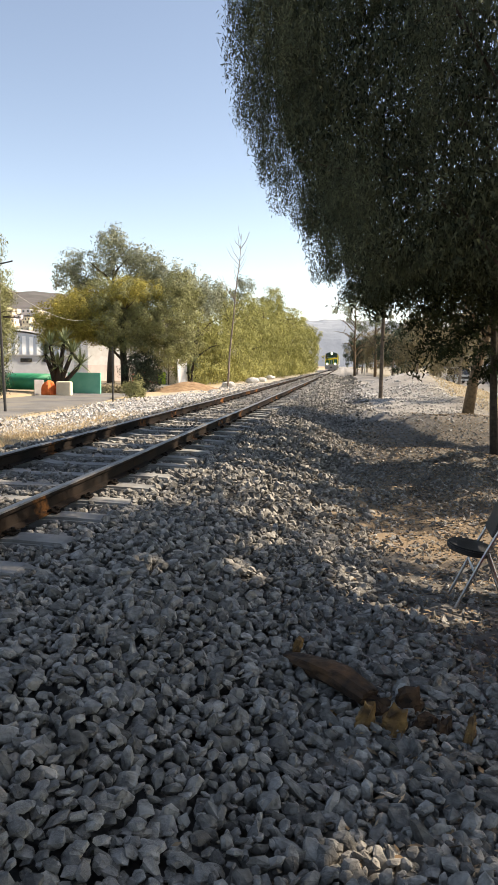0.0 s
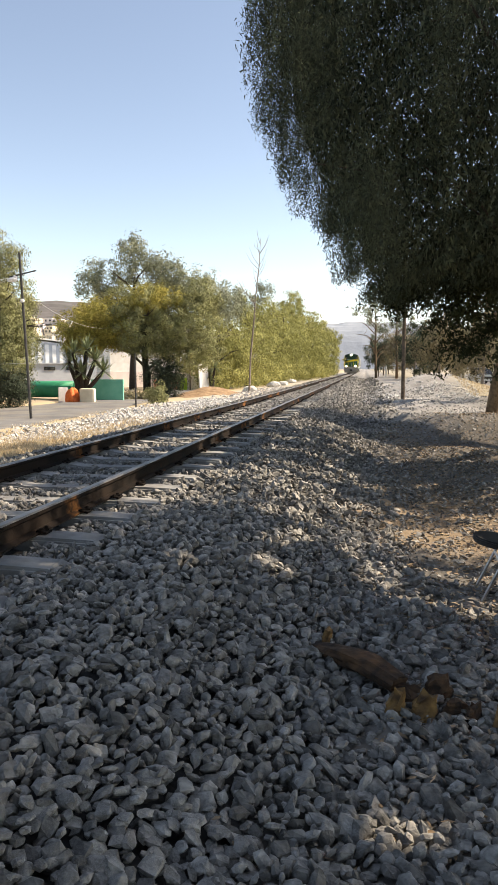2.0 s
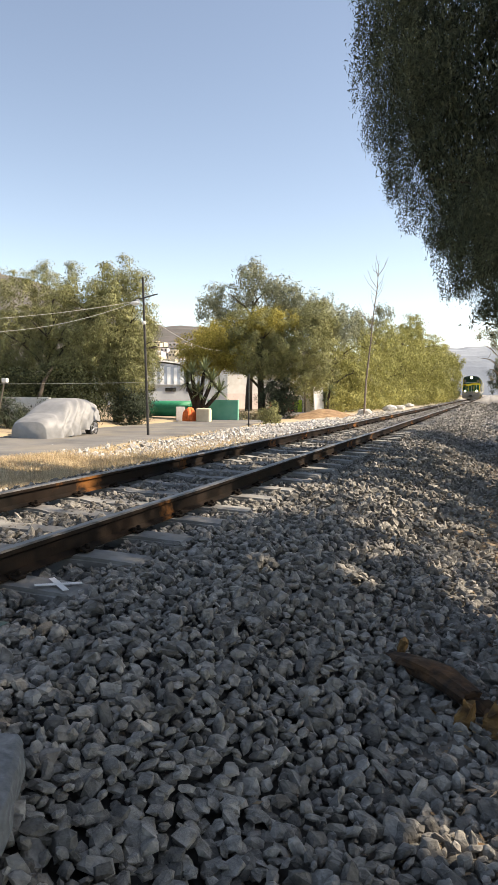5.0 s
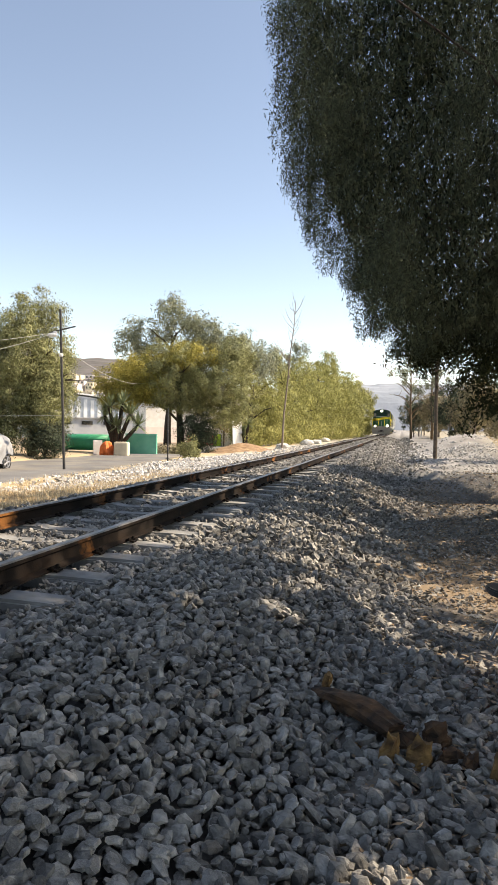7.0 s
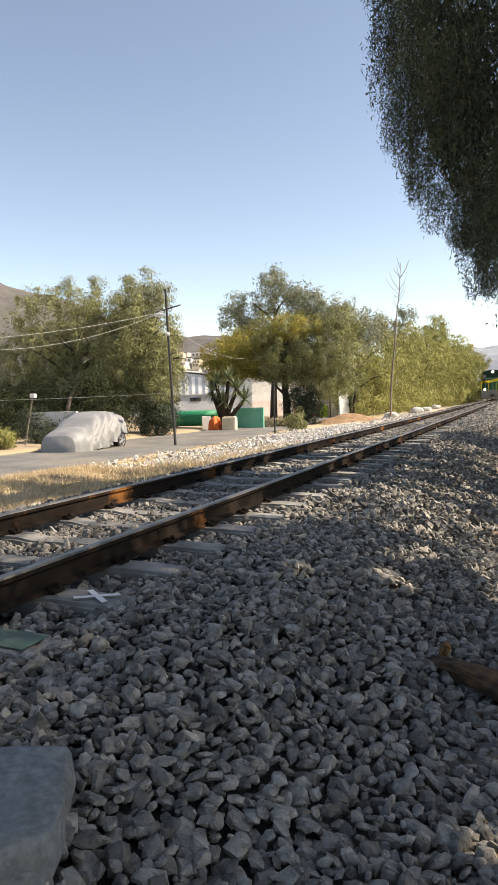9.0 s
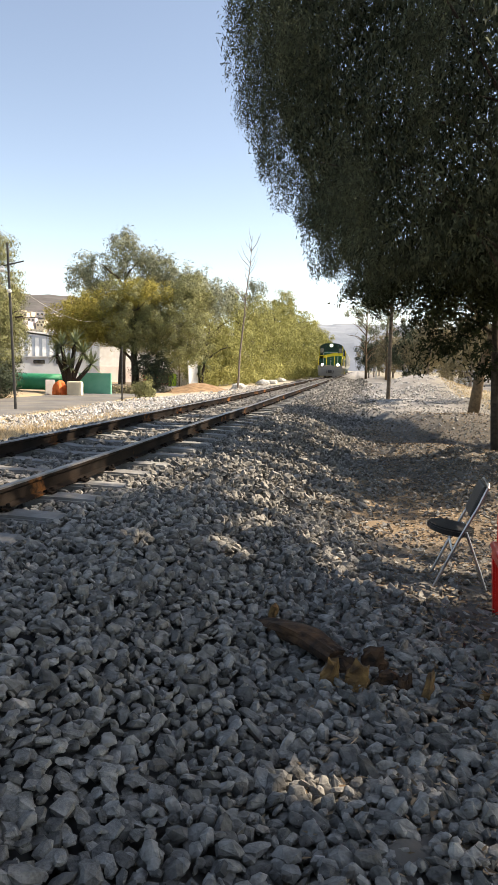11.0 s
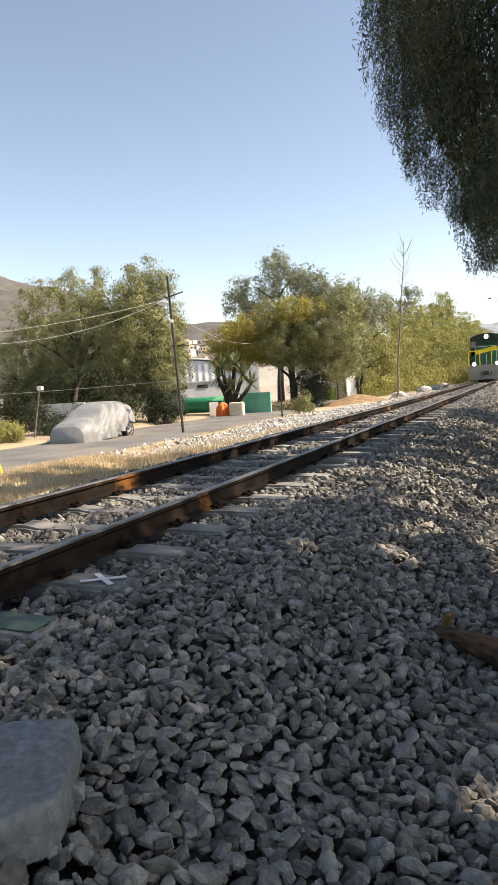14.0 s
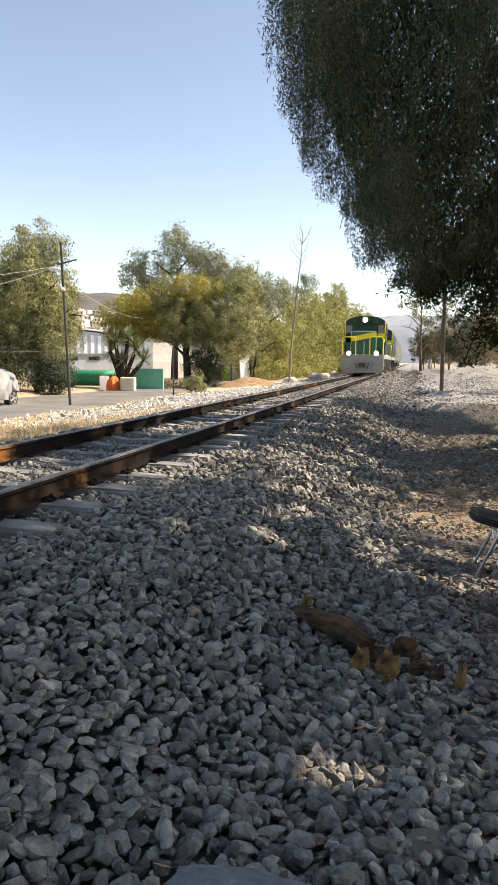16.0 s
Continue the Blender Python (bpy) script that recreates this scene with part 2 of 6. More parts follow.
def ground_material():
    m = surf("ground_soil", (0.090, 0.080, 0.068), (0.182, 0.162, 0.138), 1.1, 0.95, 0.8, 22)
    n, l = m.node_tree.nodes, m.node_tree.links
    b = n["Principled BSDF"]
    base = b.inputs["Base Color"].links[0].from_socket
    tc = n.new("ShaderNodeTexCoord")
    sep = n.new("ShaderNodeSeparateXYZ")
    l.new(tc.outputs["Object"], sep.inputs[0])
    wob = n.new("ShaderNodeTexNoise")
    wob.inputs["Scale"].default_value, wob.inputs["Detail"].default_value = 0.9, 6
    l.new(tc.outputs["Object"], wob.inputs["Vector"])

    def zone(x0, x1, wobble):
        ad = n.new("ShaderNodeMath")
        ad.operation = "MULTIPLY_ADD"
        ad.inputs[1].default_value = wobble
        l.new(wob.outputs["Fac"], ad.inputs[0])
        l.new(sep.outputs["X"], ad.inputs[2])
        r = n.new("ShaderNodeMapRange")
        r.inputs["From Min"].default_value, r.inputs["From Max"].default_value = x0, x1
        l.new(ad.outputs[0], r.inputs["Value"])
        return r.outputs["Result"]

    def over(a, colour, fac):
        mx = n.new("ShaderNodeMix")
        mx.data_type = "RGBA"
        l.new(fac, mx.inputs[0])
        l.new(a, mx.inputs[6])
        mx.inputs[7].default_value = (*colour, 1)
        return mx.outputs[2]
    col = over(base, (0.30, 0.26, 0.19), zone(7.9, 9.3, 1.6))           # straw verge by the street
    col = over(col, (0.47, 0.365, 0.225), zone(-1.9, -3.1, 0.8))          # dry grass by the track
    col = over(col, (0.36, 0.28, 0.19), zone(-12.7, -13.3, 0.5))        # beyond the road
    mp = n.new("ShaderNodeMapping")
    mp.inputs["Location"].default_value, mp.inputs["Scale"].default_value = (-3.9 / 1.5, -8.6 / 2.2, 0), (1 / 1.5, 1 / 2.2, 0)
    l.new(tc.outputs["Object"], mp.inputs["Vector"])
    ln = n.new("ShaderNodeVectorMath")
    ln.operation = "LENGTH"
    l.new(mp.outputs[0], ln.inputs[0])
    wa = n.new("ShaderNodeMath")
    wa.operation = "ADD"
    l.new(ln.outputs["Value"], wa.inputs[0])
    l.new(wob.outputs["Fac"], wa.inputs[1])
    pr = n.new("ShaderNodeMapRange")
    pr.inputs["From Min"].default_value, pr.inputs["From Max"].default_value = 1.6, 1.0
    l.new(wa.outputs[0], pr.inputs["Value"])
    col = over(col, (0.205, 0.150, 0.098), pr.outputs["Result"])        # bare reddish earth
    bedl = n.new("ShaderNodeMath")
    bedl.operation = "ABSOLUTE"
    l.new(sep.outputs["X"], bedl.inputs[0])
    r = n.new("ShaderNodeMapRange")
    r.inputs["From Min"].default_value, r.inputs["From Max"].default_value = 3.3, 2.5
    l.new(bedl.outputs[0], r.inputs["Value"])
    col = over(col, (0.045, 0.043, 0.041), r.outputs["Result"])          # dark ballast bed, the shade between the stones put into its colour
    ry = n.new("ShaderNodeMapRange")
    ry.inputs["From Min"].default_value, ry.inputs["From Max"].default_value, ry.inputs["To Max"].default_value = 16.5, 24.0, 0.7
    l.new(sep.outputs["Y"], ry.inputs["Value"])
    rx = n.new("ShaderNodeMapRange")
    rx.inputs["From Min"].default_value, rx.inputs["From Max"].default_value = 8.5, 6.0
    l.new(bedl.outputs[0], rx.inputs["Value"])
    ml = n.new("ShaderNodeMath")
    ml.operation = "MULTIPLY"
    l.new(ry.outputs["Result"], ml.inputs[0])
    l.new(rx.outputs["Result"], ml.inputs[1])
    m2 = n.new("ShaderNodeMath")
    m2.operation = "MULTIPLY"
    l.new(ml.outputs[0], m2.inputs[0])
    w2 = n.new("ShaderNodeMapRange")
    w2.inputs["From Min"].default_value, w2.inputs["From Max"].default_value, w2.inputs["To Min"].default_value = 0.3, 0.6, 0.4
    l.new(wob.outputs["Fac"], w2.inputs["Value"])
    l.new(w2.outputs["Result"], m2.inputs[1])
    col = over(col, (0.40, 0.38, 0.355), m2.outputs[0])               # pale dusty gravel farther along, lightened further for the sun on it
    l.new(col, b.inputs["Base Color"])
    return m


M["ground"] = ground_material()


# ---- building helpers ----
def link_mesh(name, bm, material, parent=None, label="", smooth=False):
    me = bpy.data.meshes.new(name)
    bm.to_mesh(me)
    bm.free()
    me.materials.append(material)
    if smooth:
        me.polygons.foreach_set("use_smooth", [True] * len(me.polygons))
    ob = new(name, me)
    if parent:
        ob.parent = parent
    if label:
        ob["label"] = label
    return ob


def part(name, bm, material, parent, label="", smooth=False):
    return link_mesh(name, bm, material, parent, label, smooth)


def thing(name, m, label, category, group="", kind=""):
    e = new(name)
    e.matrix_basis = m
    return tagged(e, label, category, group, kind)


def np_mesh(name, verts, faces, material, parent=None, label=""):
    """faces: array (n, k) of vertex numbers."""
    me = bpy.data.meshes.new(name)
    n, k = faces.shape
    me.vertices.add(len(verts))
    me.vertices.foreach_set("co", np.asarray(verts, dtype=np.float32).ravel())
    me.loops.add(n * k)
    me.loops.foreach_set("vertex_index", faces.astype(np.int32).ravel())
    me.polygons.add(n)
    me.polygons.foreach_set("loop_start", np.arange(0, n * k, k, dtype=np.int32))
    me.update(calc_edges=True)
    me.shade_flat()
    me.materials.append(material)
    ob = new(name, me)
    if parent:
        ob.parent = parent
    if label:
        ob["label"] = label
    return ob


def box(bm, sx, sy, sz, x=0, y=0, z=0, rx=0, ry=0, rz=0, bevel=0.0):
    """A box centred at x, y, z."""
    g = bmesh.ops.create_cube(bm, size=1.0, matrix=pose(x, y, z, rx, ry, rz) @ Matrix.Diagonal((sx, sy, sz, 1)))
    if bevel:
        es = list({e for v in g["verts"] for e in v.link_edges})
        bmesh.ops.bevel(bm, geom=es, offset=bevel, segments=2, affect="EDGES", profile=0.6)
    return bm


def rod(bm, p0, p1, r0, r1=None, seg=8, caps=True):
    p0, p1 = Vector(p0), Vector(p1)
    d = p1 - p0
    m = Matrix.Translation((p0 + p1) / 2) @ d.to_track_quat("Z", "Y").to_matrix().to_4x4()
    bmesh.ops.create_cone(bm, cap_ends=caps, segments=seg, radius1=r0, radius2=r0 if r1 is None else r1, depth=d.length, matrix=m)
    return bm


def tube(bm, pts, r0, r1, seg=8):
    """A tapered bent tube through pts."""
    pts = [Vector(p) for p in pts]
    rings = []
    for i, p in enumerate(pts):
        d = (pts[min(i + 1, len(pts) - 1)] - pts[max(i - 1, 0)]).normalized()
        u = d.cross(Vector((0.31, 0.95, 0.05))).normalized()
        w = d.cross(u)
        r = r0 + (r1 - r0) * i / (len(pts) - 1)
        rings.append([bm.verts.new(p + (u * math.cos(a) + w * math.sin(a)) * r) for a in [2 * math.pi * k / seg for k in range(seg)]])
    for a, b in zip(rings, rings[1:]):
        for k in range(seg):
            bm.faces.new((a[k], a[(k + 1) % seg], b[(k + 1) % seg], b[k]))
    bm.faces.new(rings[0][::-1])
    bm.faces.new(rings[-1])
    return bm


def prism(bm, outline, y0, y1):
    """An outline in x, z swept along y."""
    a = [bm.verts.new((x, y0, z)) for x, z in outline]
    b = [bm.verts.new((x, y1, z)) for x, z in outline]
    n = len(outline)
    for i in range(n):
        bm.faces.new((a[i], b[i], b[(i + 1) % n], a[(i + 1) % n]))
    bm.faces.new(a)
    bm.faces.new(b[::-1])
    bmesh.ops.recalc_face_normals(bm, faces=bm.faces[:])
    return bm


rng = np.random.default_rng(7)


def leaves(centres, size, long=2.2, droop=0.0, seed=1, facing=None, quads=False):
    """Pointed leaves at the given centres: vertices and faces. facing: rough normals."""
    r = np.random.default_rng(seed)
    n = len(centres)
    d = r.normal(size=(n, 3))
    d[:, 2] -= droop * 2
    if facing is not None:
        w = facing + r.normal(size=(n, 3)) * 0.45
        w /= np.linalg.norm(w, axis=1)[:, None]
        d -= w * np.sum(d * w, axis=1)[:, None]
    d /= np.linalg.norm(d, axis=1)[:, None] + 1e-9
    u = np.cross(d, w if facing is not None else r.normal(size=(n, 3)))
    u /= np.linalg.norm(u, axis=1)[:, None] + 1e-9
    s = (size * r.uniform(0.6, 1.4, n))[:, None]
    a, b = d * s, u * s / long
    if not quads:
        v = np.stack([centres - a * 0.9 - b * 0.85, centres - a * 0.8 + b * 0.95, centres + a * 1.1], 1).reshape(-1, 3)
        return v, np.arange(n * 3).reshape(n, 3)
    v = np.stack([centres - a, centres + b * 0.9 - a * 0.1, centres + a, centres - b * 0.9 - a * 0.1], 1).reshape(-1, 3)
    return v, np.arange(n * 4).reshape(n, 4)


def shell_points(n, lobes, seed, fill=0.35, hang=1.0, clump=0.3):
    """Points in small tufts near the skin (and, by fill, inside) of ellipsoid lobes (x, y, z, rx, ry, rz); hang stretches the tufts downwards."""
    r = np.random.default_rng(seed)
    lobes = np.array(lobes, float)
    vol = (lobes[:, 3] * lobes[:, 4] * lobes[:, 5]) ** 0.7
    m = max(30, min(n // 95, 620))
    L = lobes[r.choice(len(lobes), m, p=vol / vol.sum())]
    d = r.normal(size=(m, 3))
    d /= np.linalg.norm(d, axis=1)[:, None]
    rad = np.where(r.random(m) < fill, r.uniform(0.2, 0.85, m), r.uniform(0.82, 1.06, m))
    c = L[:, :3] + d * rad[:, None] * L[:, 3:]
    size = clump * r.uniform(0.55, 1.35, m) * np.minimum(1.0, L[:, 3] / 1.6 + 0.25)
    k = r.integers(0, m, n)
    u = r.normal(size=(n, 3))
    u *= (r.random(n) ** 0.45 / np.linalg.norm(u, axis=1))[:, None]
    taper = 1 - 0.45 * np.clip(-u[:, 2], 0, 1) * (hang > 1.2)
    off = u * size[k][:, None] * 1.75
    off[:, :2] *= taper[:, None]
    off[:, 2] = np.where(off[:, 2] < 0, off[:, 2] * hang, off[:, 2] * 0.8)
    off += r.normal(size=(n, 3)) * 0.05 * size[k][:, None]
    face = off / (np.linalg.norm(off, axis=1)[:, None] + 1e-9) * 0.9 + d[k] * 0.6
    face[:, 2] += 0.35
    return c[k] + off, face


def value_noise(x, y, cell, seed):
    r = np.random.default_rng(seed)
    t = r.random((64, 64))
    u, v = x / cell, y / cell
    i, j = np.floor(u).astype(int), np.floor(v).astype(int)
    f, g = u - i, v - j
    f, g = f * f * (3 - 2 * f), g * g * (3 - 2 * g)
    a, b, c, d = t[i % 64, j % 64], t[(i + 1) % 64, j % 64], t[i % 64, (j + 1) % 64], t[(i + 1) % 64, (j + 1) % 64]
    return (a * (1 - f) + b * f) * (1 - g) + (c * (1 - f) + d * f) * g


def sun_cut_gaps(p, denser=0.0):
    """True where leaves are left out along the sun's way to light chosen ground: sparse by the path and wider farther
    along the track.
    """
    drop = p[:, 2] + 0.42
    gx, gy = p[:, 0] - drop * sun_way.x / sun_way.z, p[:, 1] - drop * sun_way.y / sun_way.z
    n = 0.6 * value_noise(gx, gy * 1.6, 0.8, 1) + 0.4 * value_noise(gx, gy, 0.27, 2)
    share = 0.10 * smooth_step(2.8, 3.6, gx) + np.interp(gy, [1.0, 4.5, 6.5, 9.0, 14.0, 22.0], [0.84, 0.79, 0.56, 0.46, 0.47, 0.46])
    # chosen spots on the ground that the sun must reach
    for sx, sy, rx, ry in ((3.21, 2.49, 0.15, 0.10), (3.95, 5.05, 0.7, 0.22), (4.15, 2.45, 0.3, 0.13), (1.9, 8.2, 0.6, 0.5), (4.2, 7.4, 0.8, 0.4)):
        n = n + np.exp(-((gx - sx) / rx) ** 2 - ((gy - sy) / ry) ** 2)
    # leaves kept here so the ground by the slab stays shaded
    n = n - np.exp(-((gx - 2.05) / 0.5) ** 2 - ((gy - 1.8) / 0.5) ** 2)
    far, mid = far_ridge(gx), mid_ridge(gx)
    inside = smooth_step(0.8, 1.8, gx) * smooth_step(8.0, 6.8, gx)
    # lit bands laid along both ridges, a shaded band between them
    n = n + inside * (1.3 * np.exp(-((gy - far - 0.5) / 1.1) ** 2) + 0.8 * np.exp(-((gy - mid) / 0.5) ** 2))
    n = n - inside * 0.55 * smooth_step(mid + 0.5, mid + 1.1, gy) * smooth_step(far - 0.8, far - 1.5, gy)
    return n > share + denser


def smooth_step(a, b, x):
    t = np.clip((x - a) / (b - a), 0, 1)
    return t * t * (3 - 2 * t)


def far_ridge(x):
    """Where the second low ridge of gravel crosses the track side."""
    return np.interp(x, [0.7, 1.7, 2.75, 3.65, 4.3, 5.6, 8.0], [26.5, 24.5, 23.6, 22.0, 20.5, 18.0, 17.0])


def mid_ridge(x):
    """Where the first low ridge of gravel crosses the track side."""
    return np.interp(x, [0.77, 2.2, 3.05, 4.0, 5.2, 8.0], [17.1, 15.8, 14.8, 13.4, 12.2, 11.5])


def gz(x, y):
    """Height of the ground."""
    x, y = np.asarray(x, float), np.asarray(y, float)
    z = np.interp(x, [-60, -14.2, -13.5, -12.9, -7.3, -6.6, -4.5, -2.7, -1.8, -1.4, 1.4, 1.95, 2.2, 2.8, 3.2, 4.2, 7, 11, 60],
                  [-0.4, -0.4, -0.44, -0.56, -0.56, -0.47, -0.40, -0.33, -0.08, -0.06, -0.06, -0.07, -0.12, -0.33, -0.46, -0.50, -0.45, -0.42, -0.4])
    rise = smooth_step(13, 29, y) * smooth_step(2.6, 4.2, x) * (1 - smooth_step(9, 13, x)) * 0.42
    near = smooth_step(3.3, 1.8, y) * smooth_step(2.6, 3.2, x) * (1 - smooth_step(3.6, 4.4, x)) * 0.12
    wave = (np.sin(x * 1.7 + y * 0.45) * 0.5 + np.sin(y * 0.9 - x * 0.6) * 0.5) * 0.085 * (1 + 0.7 * smooth_step(2.6, 4.0, x) * smooth_step(6.5, 9.0, y)) * smooth_step(2.3, 3.6, np.abs(x)) * (1 - smooth_step(32, 48, np.abs(y)))
    side = smooth_step(1.7, 2.9, x) * smooth_step(8.5, 6.5, x)
    wave = wave + side * (0.30 * np.exp(-((y - far_ridge(x) - 0.9) / 1.3) ** 2) - 0.14 * np.exp(-((y - far_ridge(x) + 3.2) / 1.6) ** 2) + 0.16 * np.exp(-((y - mid_ridge(x) - 0.5) / 0.8) ** 2))
    wave = np.where((x < -6.8) & (x > -13.6), 0, wave)
    heap = 0.95 * np.exp(-((x - 7.0) / 2.3) ** 2 - ((y - 40) / 4.5) ** 2)
    return z + rise + near + wave + heap


def G(x, y):
    return float(gz(x, y))


# ---- ground, road, street ----
def axis(segments):
    out = []
    for a, b, step in segments:
        out += list(np.arange(a, b, step))
    return np.array(out + [segments[-1][1]])


def build_ground():
    xs = axis([(-3000, -300, 450), (-300, -60, 40), (-60, -14, 4), (-14, -3, 0.3), (-3, 6, 0.15), (6, 14, 0.4), (14, 60, 4), (60, 300, 40), (300, 3000, 450)])
    ys = axis([(-3000, -200, 400), (-200, -20, 20), (-20, 0, 1.0), (0, 14, 0.15), (14, 46, 0.35), (46, 120, 2), (120, 300, 20), (300, 3000, 300)])
    X, Y = np.meshgrid(xs, ys)
    r = np.random.default_rng(3)
    Z = gz(X, Y)
    rough = (np.abs(X) < 12) & (Y > -1) & (Y < 46) & ~((X < -7.0) & (X > -13.4))
    Z = Z + np.where(rough, r.normal(size=Z.shape) * 0.02, 0)
    Z = Z - 0.035 * (np.abs(X) < 3.0) * (Y > 0.5) * (Y < 27)
    v = np.stack([X, Y, Z], -1).reshape(-1, 3)
    nx, ny = len(xs), len(ys)
    i = (np.arange(ny - 1)[:, None] * nx + np.arange(nx - 1)[None, :]).ravel()
    ob = np_mesh("ground", v, np.stack([i, i + 1, i + nx + 1, i + nx], 1), M["ground"])
    ob.data.polygons.foreach_set("use_smooth", [True] * len(ob.data.polygons))
    tagged(ob, "dusty grey-brown soil with dry straw verges beside the track", "ground", kind="structure")


build_ground()


def strip(name, edges, z_off, material, label, category, kind="structure", thick=0.05):
    """A long slab: edges are (y, x0, x1)."""
    bm = bmesh.new()
    rows = []
    for y, x0, x1 in edges:
        z = G((x0 + x1) / 2, y) + z_off
        rows.append([bm.verts.new(p) for p in ((x0, y, z - thick), (x0, y, z), (x1, y, z), (x1, y, z - thick))])
    for a, b in zip(rows, rows[1:]):
        for k in range(3):
            bm.faces.new((a[k], b[k], b[k + 1], a[k + 1]))
    bmesh.ops.recalc_face_normals(bm, faces=bm.faces[:])
    return tagged(link_mesh(name, bm, material), label, category, kind=kind)


strip("road", [(y, -12.7 + 0.15 * math.sin(y * 0.4), -7.3 + 1.6 * float(smooth_step(13.5, 9.0, y)) + 0.2 * math.sin(y * 0.7 + 1) - 1.6 * float(smooth_step(27, 40, y))) for y in np.arange(-30, 140, 1.0)], 0.06, M["asphalt"], "worn grey asphalt side road strewn with dust", "road")
strip("street", [(y, 10.6 + 0.02 * (y - 33) + 0.05 * max(0, y - 45), 18.0 + 0.14 * (y - 33)) for y in np.arange(-10, 200, 5.0)], 0.05, M["asphalt"], "grey asphalt street beyond the straw verge", "road")
strip("kerb", [(y, 10.3 + 0.02 * (y - 33) + 0.05 * max(0, y - 45), 10.58 + 0.02 * (y - 33) + 0.05 * max(0, y - 45)) for y in np.arange(-10, 200, 5.0)], 0.13, M["white_paint"], "pale concrete kerb along the street", "kerb", thick=0.2)
strip("kerb", [(y, 18.1 + 0.14 * (y - 33), 18.5 + 0.14 * (y - 33)) for y in np.arange(20, 200, 5.0)], 0.2, M["yellow"], "yellow-painted kerb on the far side of the street", "kerb", thick=0.25)


# ---- track ----
RAIL = [(-0.07, 0.012), (-0.07, 0.024), (-0.012, 0.04), (-0.009, 0.125), (-0.034, 0.142), (-0.035, 0.168), (-0.026, 0.18), (0.026, 0.18),
        (0.035, 0.168), (0.034, 0.142), (0.009, 0.125), (0.012, 0.04), (0.07, 0.024), (0.07, 0.012)]


def build_rail(x, label):
    bm = bmesh.new()
    ys = list(np.arange(-20, 60, 2.0)) + list(np.arange(60, 420, 20.0))
    t = thing("rail", pose(0, 0, 0), label, "rail", "rails of the track")
    rings = []
    for y in ys:
        wob = 0.006 * math.sin(y * 0.55 + x)
        rings.append([bm.verts.new((x + px + wob * 0.6, y, pz + wob)) for px, pz in RAIL])
    n = len(RAIL)
    for a, b in zip(rings, rings[1:]):
        for k in range(n):
            f = bm.faces.new((a[k], b[k], b[(k + 1) % n], a[(k + 1) % n]))
            f.material_index = 1 if k in (5, 6, 7) else 0
    bmesh.ops.recalc_face_normals(bm, faces=bm.faces[:])
    head = bm.copy()
    bmesh.ops.delete(head, geom=[f for f in head.faces if f.material_index == 0], context="FACES")
    bmesh.ops.delete(bm, geom=[f for f in bm.faces if f.material_index == 1], context="FACES")
    for b in (head, bm):
        for f in b.faces:
            f.material_index = 0
    part("head", head, M["railtop"], t, "worn shiny running surface")
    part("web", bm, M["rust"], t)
    return t


build_rail(0.7525, "rusty steel rail with a worn shiny head on concrete ties")
build_rail(-0.7525, "rusty steel rail with a worn shiny head on concrete ties")
TIE_Y = [2.83 + 0.725 * k for k in range(-12, 150)]


def build_ties():
    bm = bmesh.new()
    out = [(-1.31, -0.16), (1.31, -0.16), (1.33, -0.03), (1.27, 0.002), (0.95, 0.012), (0.55, 0.012), (0.4, -0.012), (-0.4, -0.012), (-0.55, 0.012), (-0.95, 0.012), (-1.27, 0.002), (-1.33, -0.03)]
    prism(bm, out, -0.13, 0.13)
    bmesh.ops.bevel(bm, geom=[e for e in bm.edges if abs(e.verts[0].co.y - e.verts[1].co.y) < 1e-6 and min(e.verts[0].co.z, e.verts[1].co.z) > -0.05], offset=0.022, segments=2, affect="EDGES")
    first = thing("railway_tie", pose(0, TIE_Y[0], 0), "weathered grey concrete railway tie half buried in ballast", "railway tie", "ties under the track")
    part("body", bm, M["tie"], first)
    for x in (0.7525, -0.7525):
        for s in (1, -1):
            c = bmesh.new()
            box(c, 0.075, 0.10, 0.02, x + s * 0.10, 0, 0.035, 0, s * 14, 0, 0.006)
            rod(c, (x + s * 0.115, 0, 0.02), (x + s * 0.115, 0, 0.075), 0.016, 0.014, 6)
            tube(c, [(x + s * 0.05, -0.03, 0.035), (x + s * 0.09, -0.045, 0.055), (x + s * 0.13, 0, 0.05), (x + s * 0.09, 0.045, 0.055), (x + s * 0.05, 0.03, 0.035)], 0.009, 0.009, 5)
            part("rail_clip", c, M["rust"], first)
    r = random.Random(4)
    for y in TIE_Y[1:]:
        copy_thing(first, pose(r.uniform(-0.02, 0.02), y + r.uniform(-0.03, 0.03), r.uniform(-0.012, 0.004), 0, 0, r.uniform(-0.8, 0.8)))


build_ties()
# a white cross painted on one tie
bm = bmesh.new()
for a in (38, -38):
    box(bm, 0.26, 0.035, 0.003, 1.13, 3.555, 0.0145, 0, 1.7, a)
tagged(link_mesh("paint_mark", bm, M["white_paint"]), "white painted cross on a concrete tie", "paint mark")


bm = bmesh.new()
box(bm, 0.34, 0.2, 0.003, 1.12, 2.83, 0.0145, 0, 1.2, 0)
tagged(link_mesh("paint_mark", bm, M["green_paint"]), "faded green paint on a concrete tie", "paint mark")


